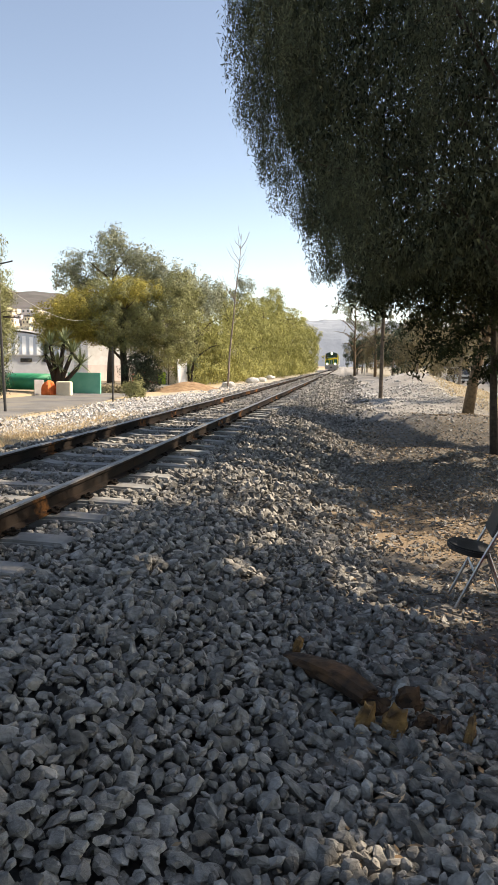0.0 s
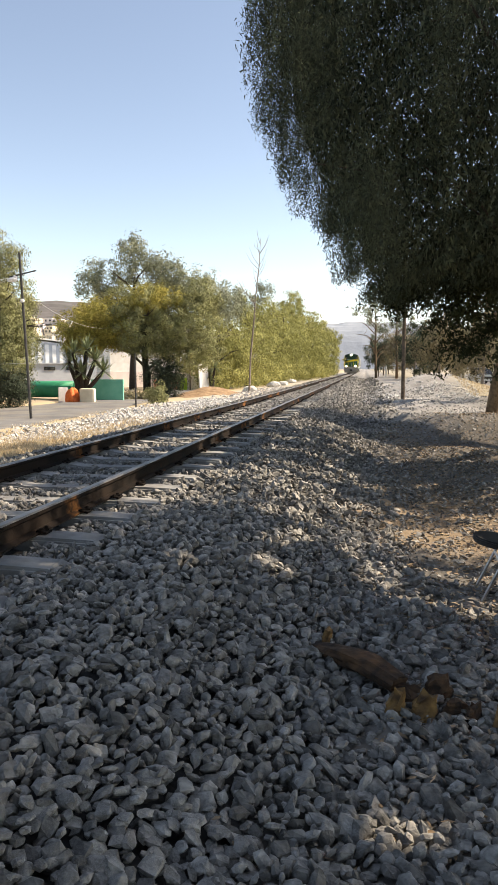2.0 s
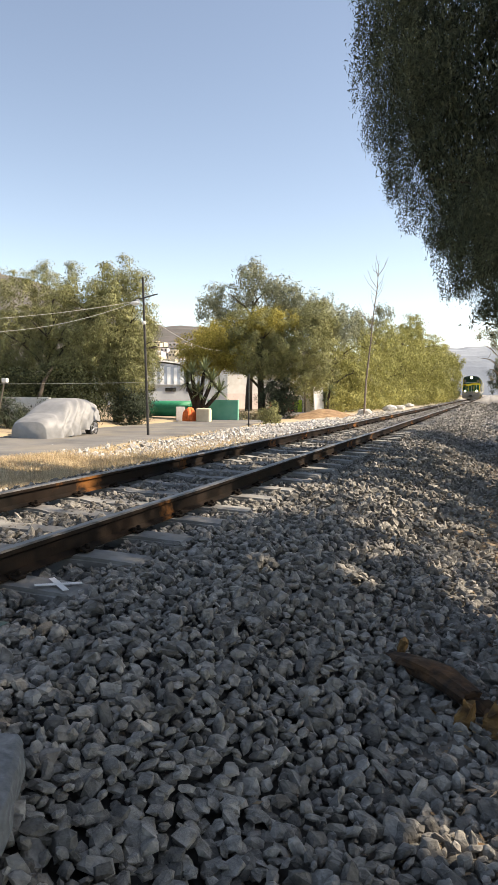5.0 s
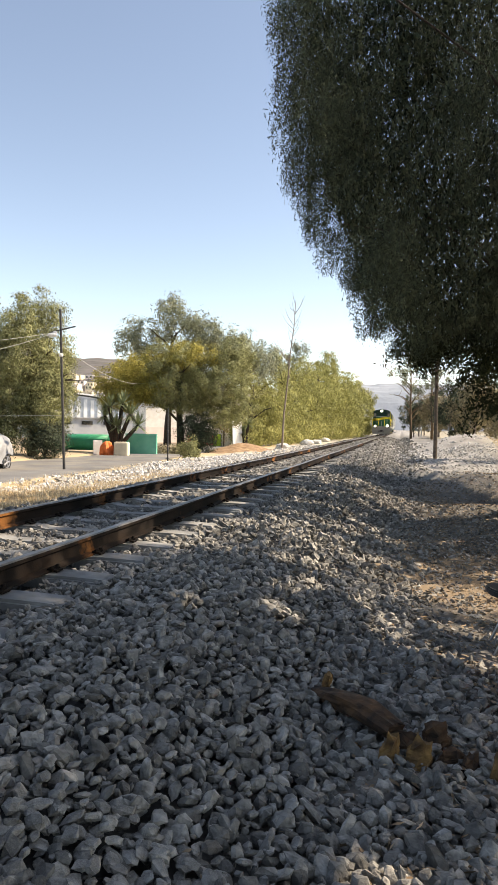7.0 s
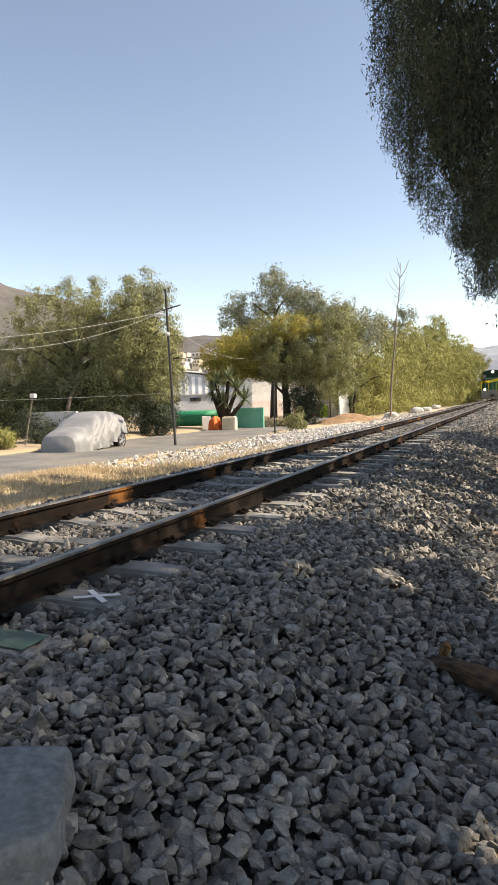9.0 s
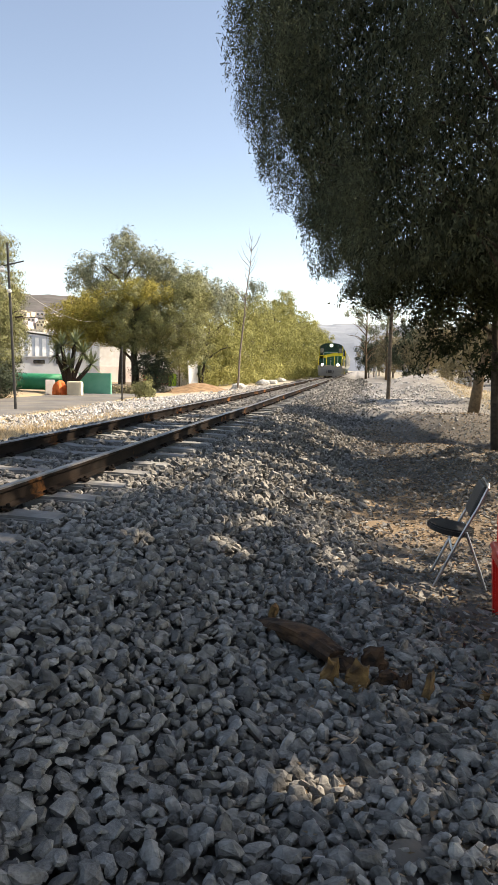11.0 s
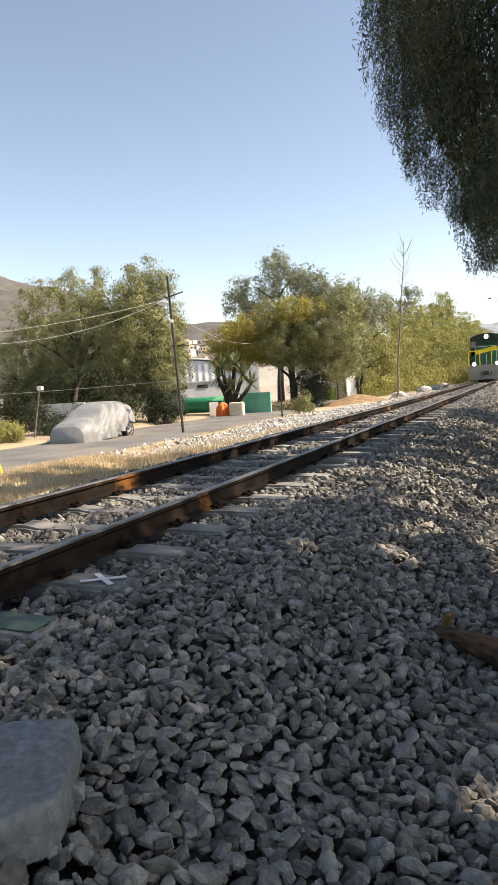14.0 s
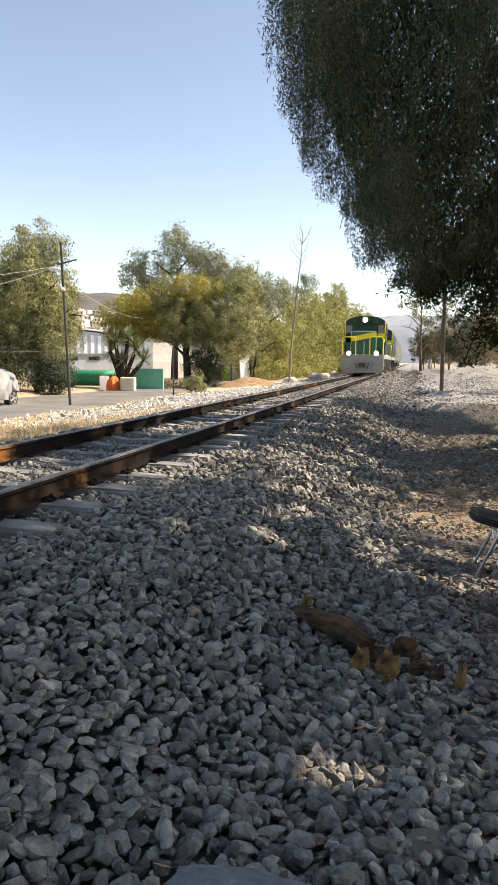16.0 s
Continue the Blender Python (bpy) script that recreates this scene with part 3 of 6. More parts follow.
# ---- ballast ----
def stone_shapes(count, seed, points=15):
    """Crushed stones: blocky hulls with blunted corners."""
    shapes = []
    r = random.Random(seed)
    for _ in range(count):
        bm = bmesh.new()
        a, b, c = r.uniform(0.95, 1.45), r.uniform(0.7, 1.02), r.uniform(0.42, 0.72)
        blunt = r.uniform(0.62, 1.0)
        skew = Vector((r.uniform(-0.25, 0.25), r.uniform(-0.25, 0.25), 0))
        for k in range(points):
            z = 1 - 2 * (k + 0.5) / points
            t = k * 2.39996 + r.uniform(-0.5, 0.5)
            q = math.sqrt(1 - z * z)
            d = [math.copysign(abs(v) ** blunt, v) for v in (math.cos(t) * q, math.sin(t) * q, z)]
            k1 = r.uniform(0.78, 1.0)
            bm.verts.new((d[0] * a * k1 + skew.x * d[2], d[1] * b * k1 + skew.y * d[2], d[2] * c * r.uniform(0.7, 1.0)))
        bmesh.ops.convex_hull(bm, input=bm.verts[:])
        bmesh.ops.delete(bm, geom=[v for v in bm.verts if not v.link_faces], context="VERTS")
        bm.verts.ensure_lookup_table()
        bm.verts.index_update()
        bmesh.ops.triangulate(bm, faces=bm.faces[:])
        shapes.append((np.array([v.co[:] for v in bm.verts]) * 0.9, np.array([[v.index for v in f.verts] for f in bm.faces])))
        bm.free()
    return shapes


SHAPES = stone_shapes(26, 11, 15)
SHAPES_LOW = stone_shapes(14, 5, 8)


def rot_matrices(n, r, tilt=0.42):
    q = r.normal(size=(n, 4)) * np.array([1, tilt, tilt, 1])
    q /= np.linalg.norm(q, axis=1)[:, None]
    w, x, y, z = q.T
    return np.stack([np.stack([1 - 2 * (y * y + z * z), 2 * (x * y - z * w), 2 * (x * z + y * w)], -1),
                     np.stack([2 * (x * y + z * w), 1 - 2 * (x * x + z * z), 2 * (y * z - x * w)], -1),
                     np.stack([2 * (x * z - y * w), 2 * (y * z + x * w), 1 - 2 * (x * x + y * y)], -1)], 1)


def scatter(x0, x1, y0, y1, step, seed, keep=1.0):
    r = np.random.default_rng(seed)
    X, Y = np.meshgrid(np.arange(x0, x1, step), np.arange(y0, y1, step))
    p = np.stack([X.ravel(), Y.ravel()], 1)
    p += r.uniform(-0.48, 0.48, p.shape) * step
    return p[r.random(len(p)) < keep]


def stones_mesh(name, pos, radius, seed, material, label, category, spread=0.3, shapes=None):
    shapes = shapes or SHAPES
    r = np.random.default_rng(seed)
    n = len(pos)
    rad = radius * np.clip(r.lognormal(0, spread, n), 0.5, 1.9)
    R = rot_matrices(n, r)
    which = r.integers(0, len(shapes), n)
    V, F, base = [], [], 0
    for k, (sv, sf) in enumerate(shapes):
        sel = np.where(which == k)[0]
        if not len(sel):
            continue
        v = np.einsum("nij,mj->nmi", R[sel], sv) * rad[sel][:, None, None] + pos[sel][:, None, :]
        V.append(v.reshape(-1, 3))
        F.append((sf[None] + base + (np.arange(len(sel)) * len(sv))[:, None, None]).reshape(-1, 3))
        base += len(sel) * len(sv)
    return np_mesh(name, np.concatenate(V), np.concatenate(F), material), tagged


NEAR = (2.15, 2.85, 1.85, 2.45)     # the stretch whose stones are single parts


def on_tie(p):
    k = np.round((p[:, 1] - 2.83) / 0.725)
    bare = np.sin(k * 12.9 + np.floor(p[:, 0] * 3) * 4.7) * 0.5 + 0.5
    half = np.where(np.abs(p[:, 0]) < 0.6, -0.09 + 0.16 * bare, 0.07 + 0.05 * bare)
    return (np.abs(p[:, 1] - 2.83 - k * 0.725) < half) & (np.abs(p[:, 0]) < 1.25)


def build_ballast():
    sets = [(1.3, 4.5, 0.9, 2.6, 0.038, 0.030, 1), (1.3, 4.5, 2.6, 4.0, 0.041, 0.0325, 8), (1.3, 4.5, 4.0, 7.0, 0.046, 0.034, 6), (-2.5, 1.3, 1.5, 7.0, 0.054, 0.0345, 2), (-2.5, 4.0, 7.0, 15.0, 0.07, 0.04, 3), (-2.4, 4.2, 15.0, 27.0, 0.092, 0.047, 4), (-2.4, 4.6, 27.0, 48.0, 0.15, 0.07, 5), (-2.4, 4.6, 48.0, 100.0, 0.3, 0.13, 7), (-2.5, 3.6, -9.0, 0.9, 0.1, 0.058, 9), (-2.5, 1.3, 0.9, 1.5, 0.06, 0.036, 10)]
    P, Q = [], []
    for x0, x1, y0, y1, step, rad, seed in sets:
        p = scatter(x0, x1, y0, y1, step, seed)
        r = np.random.default_rng(seed + 50)
        p = p[~on_tie(p) & (np.abs(np.abs(p[:, 0]) - 0.7525) > 0.085)]
        p = p[p[:, 0] < 3.2 + r.random(len(p)) * (0.5 + 0.9 * smooth_step(12, 30, p[:, 1])) + 0.85 * smooth_step(6.0, 3.0, p[:, 1])]
        lift = np.where(np.abs(p[:, 0]) < 1.3, 0.0, 0.02)
        pos = np.column_stack([p, gz(p[:, 0], p[:, 1]) + lift + r.uniform(-0.02, 0.026, len(p))])
        pos[:, 2] = np.where(np.abs(pos[:, 0]) < 1.4, pos[:, 2] + 0.01, pos[:, 2])
        Q.append(np.full(len(pos), rad))
        P.append(pos)
    P, Q = np.concatenate(P), np.concatenate(Q)
    near = (P[:, 0] > NEAR[0]) & (P[:, 0] < NEAR[1]) & (P[:, 1] > NEAR[2]) & (P[:, 1] < NEAR[3])
    ballast = thing("ballast", pose(0, 0, 0), "bed of crushed grey ballast stones under and beside the track", "ballast", kind="stuff")
    far = (P[:, 1] > 7.0) | (P[:, 1] < 0.9)
    for nm, sel, shp in (("stones", ~near & ~far, SHAPES), ("far_stones", far, SHAPES_LOW)):
        ob, _ = stones_mesh(nm, P[sel], Q[sel], 21, M["stone"], "", "", 0.36, shp)
        ob.parent = ballast
    meshes = []
    for sv, sf in SHAPES:
        me = bpy.data.meshes.new("stone")
        me.from_pydata(sv.tolist(), [], sf.tolist())
        me.materials.append(M["stone_piece"])
        meshes.append(me)
    r = random.Random(8)
    for p in P[near]:
        s = new("stone", r.choice(meshes))
        s.parent = ballast
        s.matrix_basis = Matrix.LocRotScale(Vector(p), Euler((r.uniform(-0.5, 0.5), r.uniform(-0.5, 0.5), r.uniform(0, 6.28))), Vector([0.031 * r.uniform(0.7, 1.45)] * 3))


# ---- trees ----
def branch_tree(name, x, y, lean, height, r0, label, leaf_sets, bark="bark", limbs=6, seed=1, group="", crown_z=0.5, spread=2.0, hang=1.0, clump=0.3, gaps=False):
    """A tapered trunk with limbs and a crown of leaves; leaf_sets: (n, lobes in the tree's space, leaf size, material, part name)."""
    r = random.Random(seed)
    t = thing(name, pose(x, y, G(x, y) - 0.03), label, "tree", group)
    top = Vector((lean[0], lean[1], height))
    pts = [Vector((0, 0, -0.1))] + [Vector((top.x * f ** 1.3 + r.uniform(-0.1, 0.1) * height * 0.12, top.y * f ** 1.3 + r.uniform(-0.1, 0.1) * height * 0.12, height * f)) for f in (0.2, 0.45, 0.7, 1.0)]
    bm = bmesh.new()
    tube(bm, pts, r0, r0 * 0.3, 10)
    part("trunk", bm, M[bark], t, smooth=True)
    for k in range(limbs):
        bm = bmesh.new()
        f = r.uniform(crown_z * 0.7, 0.95)
        i = min(int(f * 4), 3)
        a = pts[i].lerp(pts[i + 1], f * 4 - i)
        ang = r.uniform(0, 6.28)
        reach = spread * r.uniform(0.6, 1.1)
        b = a + Vector((math.cos(ang) * reach, math.sin(ang) * reach, reach * r.uniform(0.3, 0.9)))
        mid = a.lerp(b, 0.5) + Vector((0, 0, reach * 0.12))
        tube(bm, [a, mid, b], r0 * 0.38, r0 * 0.08, 6)
        for _ in range(2):
            c = b + Vector((r.uniform(-1, 1), r.uniform(-1, 1), r.uniform(-0.2, 0.8))) * reach * 0.5
            tube(bm, [mid.lerp(b, 0.4), mid.lerp(c, 0.6), c], r0 * 0.15, r0 * 0.03, 5)
        part("limb", bm, M[bark], t)
    for j, (n, lobes, size, mat, nm, fill, droop) in enumerate(leaf_sets):
        c, face = shell_points(n, lobes, seed * 31 + j, fill, hang, clump)
        keep = c[:, 2] > 0.15
        if gaps:
            keep &= ~sun_cut_gaps(c + np.array([x, y, G(x, y)]))
        c, face = c[keep], face[keep]
        v, f = leaves(c, size, 2.4, droop, seed * 17 + j, face)
        np_mesh(nm, v, f, M[mat], t)
    return t


def strands(tops, lengths, step, leaf, seed, sway=0.06, base=(0, 0, 0)):
    """Hanging twigs set with narrow leaflets on both sides."""
    r = np.random.default_rng(seed)
    V = []
    for top, ln in zip(tops, lengths):
        n = max(4, int(ln / step))
        s = np.linspace(0, 1, n)
        drift = r.normal(size=2) * sway
        c = np.column_stack([top[0] + drift[0] * s * ln * 2, top[1] + drift[1] * s * ln * 2, top[2] - s * ln])
        c += r.normal(size=c.shape) * 0.016
        V.append(c)
    c = np.concatenate(V)
    c = c[~sun_cut_gaps(c + np.array(base), 0.08)]
    return leaves(c, leaf, 4.2, 0.55, seed + 1)


def crown_left(z):
    return np.interp(z, [1.9, 2.3, 2.42, 2.44, 2.7, 3.3, 3.62, 3.66, 4.0, 4.55, 5.1, 5.6, 6.1, 6.7, 7.3, 8.0, 9.0, 9.6],
                     [4.3, 3.7, 3.2, 2.74, 2.56, 2.48, 2.42, 2.02, 1.85, 1.62, 1.42, 1.5, 1.45, 1.27, 1.35, 2.0, 3.4, 5.5])


def build_pepper_tree():
    """The large weeping tree that overhangs the track side."""
    x0, y0 = 6.2, 10.9
    t = thing("pepper_tree", pose(x0, y0, G(x0, y0) - 0.03), "large dark weeping pepper tree with hanging strands of fine leaves", "tree")
    bm = bmesh.new()
    tube(bm, [(0, 0, -0.1), (-0.06, 0.05, 0.9), (-0.22, 0.1, 1.9), (-0.2, 0.2, 3.0), (-0.5, 0.2, 4.6), (-0.6, 0.3, 6.5)], 0.065, 0.04, 10)
    part("trunk", bm, M["bark"], t, smooth=True)
    r = random.Random(5)
    for k in range(16):
        bm = bmesh.new()
        a = Vector((-0.4, 0.2, r.uniform(2.6, 6.3)))
        b = Vector((r.uniform(-4.2, 2.5), r.uniform(-2.5, 4), a.z + r.uniform(0.3, 2.2)))
        tube(bm, [a, a.lerp(b, 0.5) + Vector((0, 0, 0.5)), b], 0.026, 0.008, 6)
        part("limb", bm, M["bark"], t)
    g = np.random.default_rng(12)
    # curtains of tassels: each curtain hangs from one drooping branch end
    nc = 380
    cz = g.uniform(2.7, 9.3, nc)
    cy = 11.0 + g.uniform(-2.6, 4.2, nc)
    edge = crown_left(cz) + 0.05 * (cy - 11) ** 2 + 0.45 * value_noise(cy, cz, 0.85, 9) - 0.05
    cx = np.where(g.random(nc) < 0.64, edge + np.abs(g.normal(size=nc)) * 0.4, edge + g.uniform(0, 1, nc) * (8.8 - edge))
    clong, cwide = g.uniform(0.7, 1.7, nc), g.uniform(0.12, 0.28, nc)
    c = np.repeat(np.arange(nc), 8)
    b = len(c)
    x = cx[c] + g.normal(size=b) * cwide[c]
    y = cy[c] + g.normal(size=b) * cwide[c]
    z = cz[c] + g.normal(size=b) * 0.16 - 0.5 * ((x - cx[c]) ** 2 + (y - cy[c]) ** 2)
    long = clong[c] * g.uniform(0.55, 1.1, b)
    k = np.repeat(np.arange(b), 7)
    n = len(k)
    x, y, z = x[k] + g.normal(size=n) * 0.055, y[k] + g.normal(size=n) * 0.055, z[k] + g.normal(size=n) * 0.09
    ln = long[k] * g.uniform(0.7, 1.08, n)
    left = lambda h: crown_left(h) + 0.05 * (y - 11) ** 2 + 0.06 * np.sin(h * 7 + y * 3)
    # strands end at the lower and outer outline of the crown
    low = np.interp(x, [2.4, 2.7, 3.3, 4.0, 5.0, 7.5], [3.6, 2.45, 2.4, 2.15, 1.95, 1.9]) + 0.1 * np.sin(x * 9 + y * 4)
    ln = np.minimum(ln, np.maximum(z - low, 0.05))
    for f in (1.0, 0.85, 0.7, 0.55, 0.4, 0.25):
        ln = np.where(x < left(z - ln) - 0.03, ln * f, ln)
    ok = (z - low > 0.15) & (x < 9.2) & (x > left(z) - 0.04) & (ln > 0.12)
    tops = np.column_stack([x, y, z])[ok] - np.array([x0, y0, G(x0, y0) - 0.03])
    v, f = strands(tops, ln[ok], 0.04, 0.029, 13, 0.015, (x0, y0, G(x0, y0)))
    np_mesh("foliage", v, f, M["leaf_dark"], t)
    # the denser inside of the crown
    m = 180000
    z = g.uniform(2.6, 9.0, m)
    y = 11.9 + g.uniform(-2.2, 3.7, m)
    x = crown_left(z - 0.15) + 0.6 + 0.05 * (y - 11) ** 2 + g.uniform(0, 1, m) ** 1.2 * (8.4 - crown_left(z))
    low = np.interp(x, [2.4, 2.7, 3.3, 4.0, 5.0, 7.5], [4.0, 2.9, 2.7, 2.5, 2.3, 2.4])
    hole = np.sin(x * 2.3 + 1) * np.sin(z * 2.9) * np.sin(y * 1.7 + 2) > 0.8
    c = np.column_stack([x, y, z])[(z > low) & ~hole & ~sun_cut_gaps(np.column_stack([x, y, z]), 0.10)] - np.array([x0, y0, G(x0, y0) - 0.03])
    v, f = leaves(c, 0.052, 2.4, 0.9, 15)
    np_mesh("inner_foliage", v, f, M["leaf_dark"], t)


build_pepper_tree()
branch_tree("casuarina_tree", 6.2, 14.4, (-0.35, 0.2), 6.5, 0.09, "slim dark tree with drooping needle foliage low over the path",
            [(90000, [(-1.2, 0, 3.15, 1.5, 1.6, 0.7), (-2.3, 0.1, 3.5, 1.0, 1.3, 0.42), (-0.9, 0, 2.3, 0.9, 1.1, 0.55), (0.15, 0.2, 2.15, 0.75, 1.0, 0.6), (1.2, 0.5, 2.4, 0.8, 1.0, 0.5), (0.5, 0.2, 2.95, 1.5, 1.6, 0.75), (-0.6, 0, 4.3, 1.9, 2.0, 1.3), (0.9, 0.3, 4.6, 1.8, 2.0, 1.5)], 0.048, "leaf_pine", "foliage", 0.75, 0.3)], gaps=True, clump=0.24, seed=3, limbs=9, crown_z=0.45, spread=1.6)
branch_tree("leaning_tree", 6.9, 21.8, (1.6, 0.6), 6.0, 0.18, "leaning tree with a thick sunlit brown trunk on the verge",
            [(26000, [(1.2, 0.4, 4.4, 2.4, 2.4, 1.6), (2.2, 1, 5.6, 2.2, 2.2, 1.6), (-0.2, 0.3, 4.6, 1.6, 1.6, 1.1)], 0.07, "leaf_dark", "foliage", 0.6, 0.3)], gaps=True, hang=1.6, bark="bark_light", seed=4, limbs=8, crown_z=0.6)
# the tree whose crown shades the stones from the side
branch_tree("shade_tree", 8.4, 6.0, (-0.3, 0.1), 5.4, 0.2, "broad dark tree out of view whose crown shades the ballast", 
            [(80000, [(-0.9, -0.3, 5.6, 2.9, 3.4, 1.7), (0.8, 0.8, 6.2, 2.6, 3.0, 1.8), (-0.6, -2.8, 5.6, 2.6, 2.2, 1.6)], 0.055, "leaf_dark", "foliage", 0.65, 0.3)], gaps=True, clump=0.4, seed=6, limbs=10, crown_z=0.7, spread=2.4)
# unseen tree added behind the camera to cut sky light on the near stones
branch_tree("shade_tree", 5.8, -3.2, (-0.3, 0.1), 5.6, 0.22, "broad dark tree out of view whose crown shades the ballast",
            [(48000, [(-1.4, 0.6, 6.0, 3.4, 3.4, 1.8), (1.6, 1.8, 6.2, 3.2, 3.0, 1.9), (-0.6, -2.8, 6.0, 3.2, 2.6, 1.8)], 0.085, "leaf_dark", "foliage", 0.65, 0.3)], gaps=True, clump=0.4, seed=7, limbs=10, crown_z=0.7, spread=2.6)
branch_tree("street_tree", 7.55, 13.2, (0.4, 0.1), 5.0, 0.16, "dark-trunked tree on the verge behind the red chairs",
            [(16000, [(0.3, 0.2, 4.6, 1.8, 1.8, 1.3), (-0.4, 0.4, 3.4, 1.0, 1.2, 0.6)], 0.055, "leaf_pine", "foliage", 0.6, 0.3)], gaps=True, clump=0.3, seed=94, limbs=8, crown_z=0.6, spread=1.6, hang=1.5)
# trees added mostly out of view, to throw shade over the right-hand ground
for x, y, s in ((10.0, 13.2, 91), (9.9, 17.4, 95), (9.8, 20.8, 92), (9.4, 28.5, 93)):
    branch_tree("shade_tree", x, y, (-0.2, 0.1), 5.2, 0.12, "broad dark tree added on the verge to shade the track side",
                [(30000, [(-0.8, -0.4, 5.2, 2.4, 2.8, 1.5), (0.7, 0.9, 5.8, 2.2, 2.6, 1.6), (-0.2, 0.2, 4.0, 1.9, 2.0, 0.9), (-1.5, 0.8, 8.2, 2.8, 2.4, 1.6)], 0.08, "leaf_dark", "foliage", 0.65, 0.3)], gaps=True, clump=0.35, seed=s, limbs=9, crown_z=0.65, spread=2.0, hang=1.6)

# ---- left side trees ----
branch_tree("weeping_tree", -18.5, 31, (0.3, 0), 6.2, 0.3, "tall olive-green weeping tree behind the parked car",
            [(118000, [(-1.2, 0, 4.6, 3.0, 2.5, 3.2), (1.6, -0.3, 4.0, 2.4, 2.4, 3.0), (0.4, 0.5, 6.4, 1.8, 1.8, 1.7), (-3.0, 0, 3.2, 2.3, 2.2, 2.3), (-4.6, 0.2, 2.4, 1.7, 2.0, 2.0), (-0.6, -0.4, 2.0, 3.4, 2.0, 1.3)], 0.056, "leaf_olive", "foliage", 0.35, 0.9)], hang=2.6, clump=0.25, seed=8, limbs=9, spread=2.4)
branch_tree("weeping_tree", -14.4, 31, (0.1, 0), 6.4, 0.28, "tall olive-green weeping tree behind the parked car",
            [(98000, [(0.0, 0, 4.4, 1.8, 2.2, 3.4), (0.7, 0, 2.9, 1.4, 1.8, 2.0), (-1.0, 0.2, 3.6, 1.8, 2.0, 2.6), (0.2, 0, 6.7, 1.3, 1.3, 1.5)], 0.056, "leaf_olive", "foliage", 0.35, 0.9)], hang=2.6, clump=0.25, seed=9, limbs=8, spread=2.0)
branch_tree("round_tree", -11.0, 44, (-0.4, 0), 5.6, 0.3, "broad golden-green tree with a dark forked trunk beside the road",
            [(62000, [(-4.0, 0, 4.6, 2.0, 2.2, 1.6), (-2.4, 0, 5.0, 2.2, 2.4, 1.7), (-4.6, -0.3, 3.7, 1.4, 1.6, 0.9), (-2.2, -0.5, 3.8, 1.6, 1.6, 0.9), (0.8, -1.0, 6.2, 2.0, 1.4, 1.0)], 0.064, "leaf_gold", "foliage", 0.35, 0.2),
             (88000, [(0.2, -0.4, 4.9, 2.6, 2.4, 2.2), (2.6, 0, 4.8, 2.3, 2.2, 2.1), (3.2, -0.3, 3.2, 2.0, 1.8, 1.5), (0.6, -0.4, 3.7, 2.0, 1.8, 1.1), (3.6, 0, 6.2, 1.4, 1.5, 1.3), (-1.0, 0.5, 6.0, 2.2, 2.0, 1.5)], 0.064, "leaf_olive", "foliage", 0.35, 0.2)], clump=0.27, seed=10, limbs=14, crown_z=0.5, spread=2.8)
branch_tree("grey_green_tree", -15.5, 54, (0.4, 0), 9.0, 0.32, "tall grey-green tree with an airy crown rising behind",
            [(26000, [(-2.6, 0, 8.6, 1.9, 2.0, 1.7), (0.2, 0, 10.3, 1.7, 1.8, 1.9), (2.8, 0, 9.2, 1.6, 1.8, 1.7), (5.2, 0, 7.9, 1.7, 1.8, 1.5), (7.3, 1, 6.9, 1.6, 1.8, 1.4)], 0.11, "leaf_grey", "foliage", 0.3, 0.3)], clump=0.4, hang=1.5, seed=11, limbs=10, crown_z=0.75, spread=3.0)
ROW = [(-9.8, 60, 7.4), (-8.5, 68, 8.6), (-8.4, 79, 10.6), (-7.6, 90, 11.6), (-7.0, 102, 12.2), (-6.4, 116, 12.6), (-6.2, 132, 12.8), (-6.6, 150, 13.2)]
for i, (x, y, h) in enumerate(ROW):
    w = 2.5 + 0.012 * y
    q = random.Random(70 + i)
    lobes = [(0, 0, h * 0.45, w, w * 1.4, h * 0.36), (0.5, -0.5, h * 0.16, w * 0.8, w * 1.6, h * 0.16), (0.2, 1.5, h * 0.12, w * 0.9, w * 1.5, h * 0.12)]
    for _ in range(7):
        f = q.uniform(0.3, 0.95)
        lobes.append((q.uniform(-1, 1) * w * 0.8 * (1.1 - f * 0.5), q.uniform(-1, 1) * w * 1.5, h * f, w * q.uniform(0.35, 0.6), w * q.uniform(0.4, 0.7), h * q.uniform(0.12, 0.24)))
    branch_tree("feathery_tree", x, y, (0.2, 0), h * 0.75, 0.22, "feathery yellow-green tree in the row along the track",
                [(31000, lobes, 0.062 + 0.0005 * y, "leaf_feather", "foliage", 0.3, 0.8)],
                hang=2.4, clump=0.36, seed=20 + i, limbs=8, group="trees along the track", spread=2.6)
for x, y, h, s in ((-13.5, 68, 11.5, 61), (-11.5, 88, 12.5, 62), (-11, 112, 12.5, 63)):
    branch_tree("grey_green_tree", x, y, (0.4, 0), h * 0.8, 0.3, "tall grey-green tree with an airy crown rising behind",
                [(6000, [(-1, 0, h * 0.85, 1.8, 2, 1.5), (1.5, 1, h * 0.92, 1.5, 1.8, 1.2), (0.5, -1, h * 0.72, 2, 2, 1.8)], 0.14, "leaf_grey", "foliage", 0.3, 0.3)], clump=0.45, hang=1.5, seed=s, limbs=8, crown_z=0.7, spread=2.5)

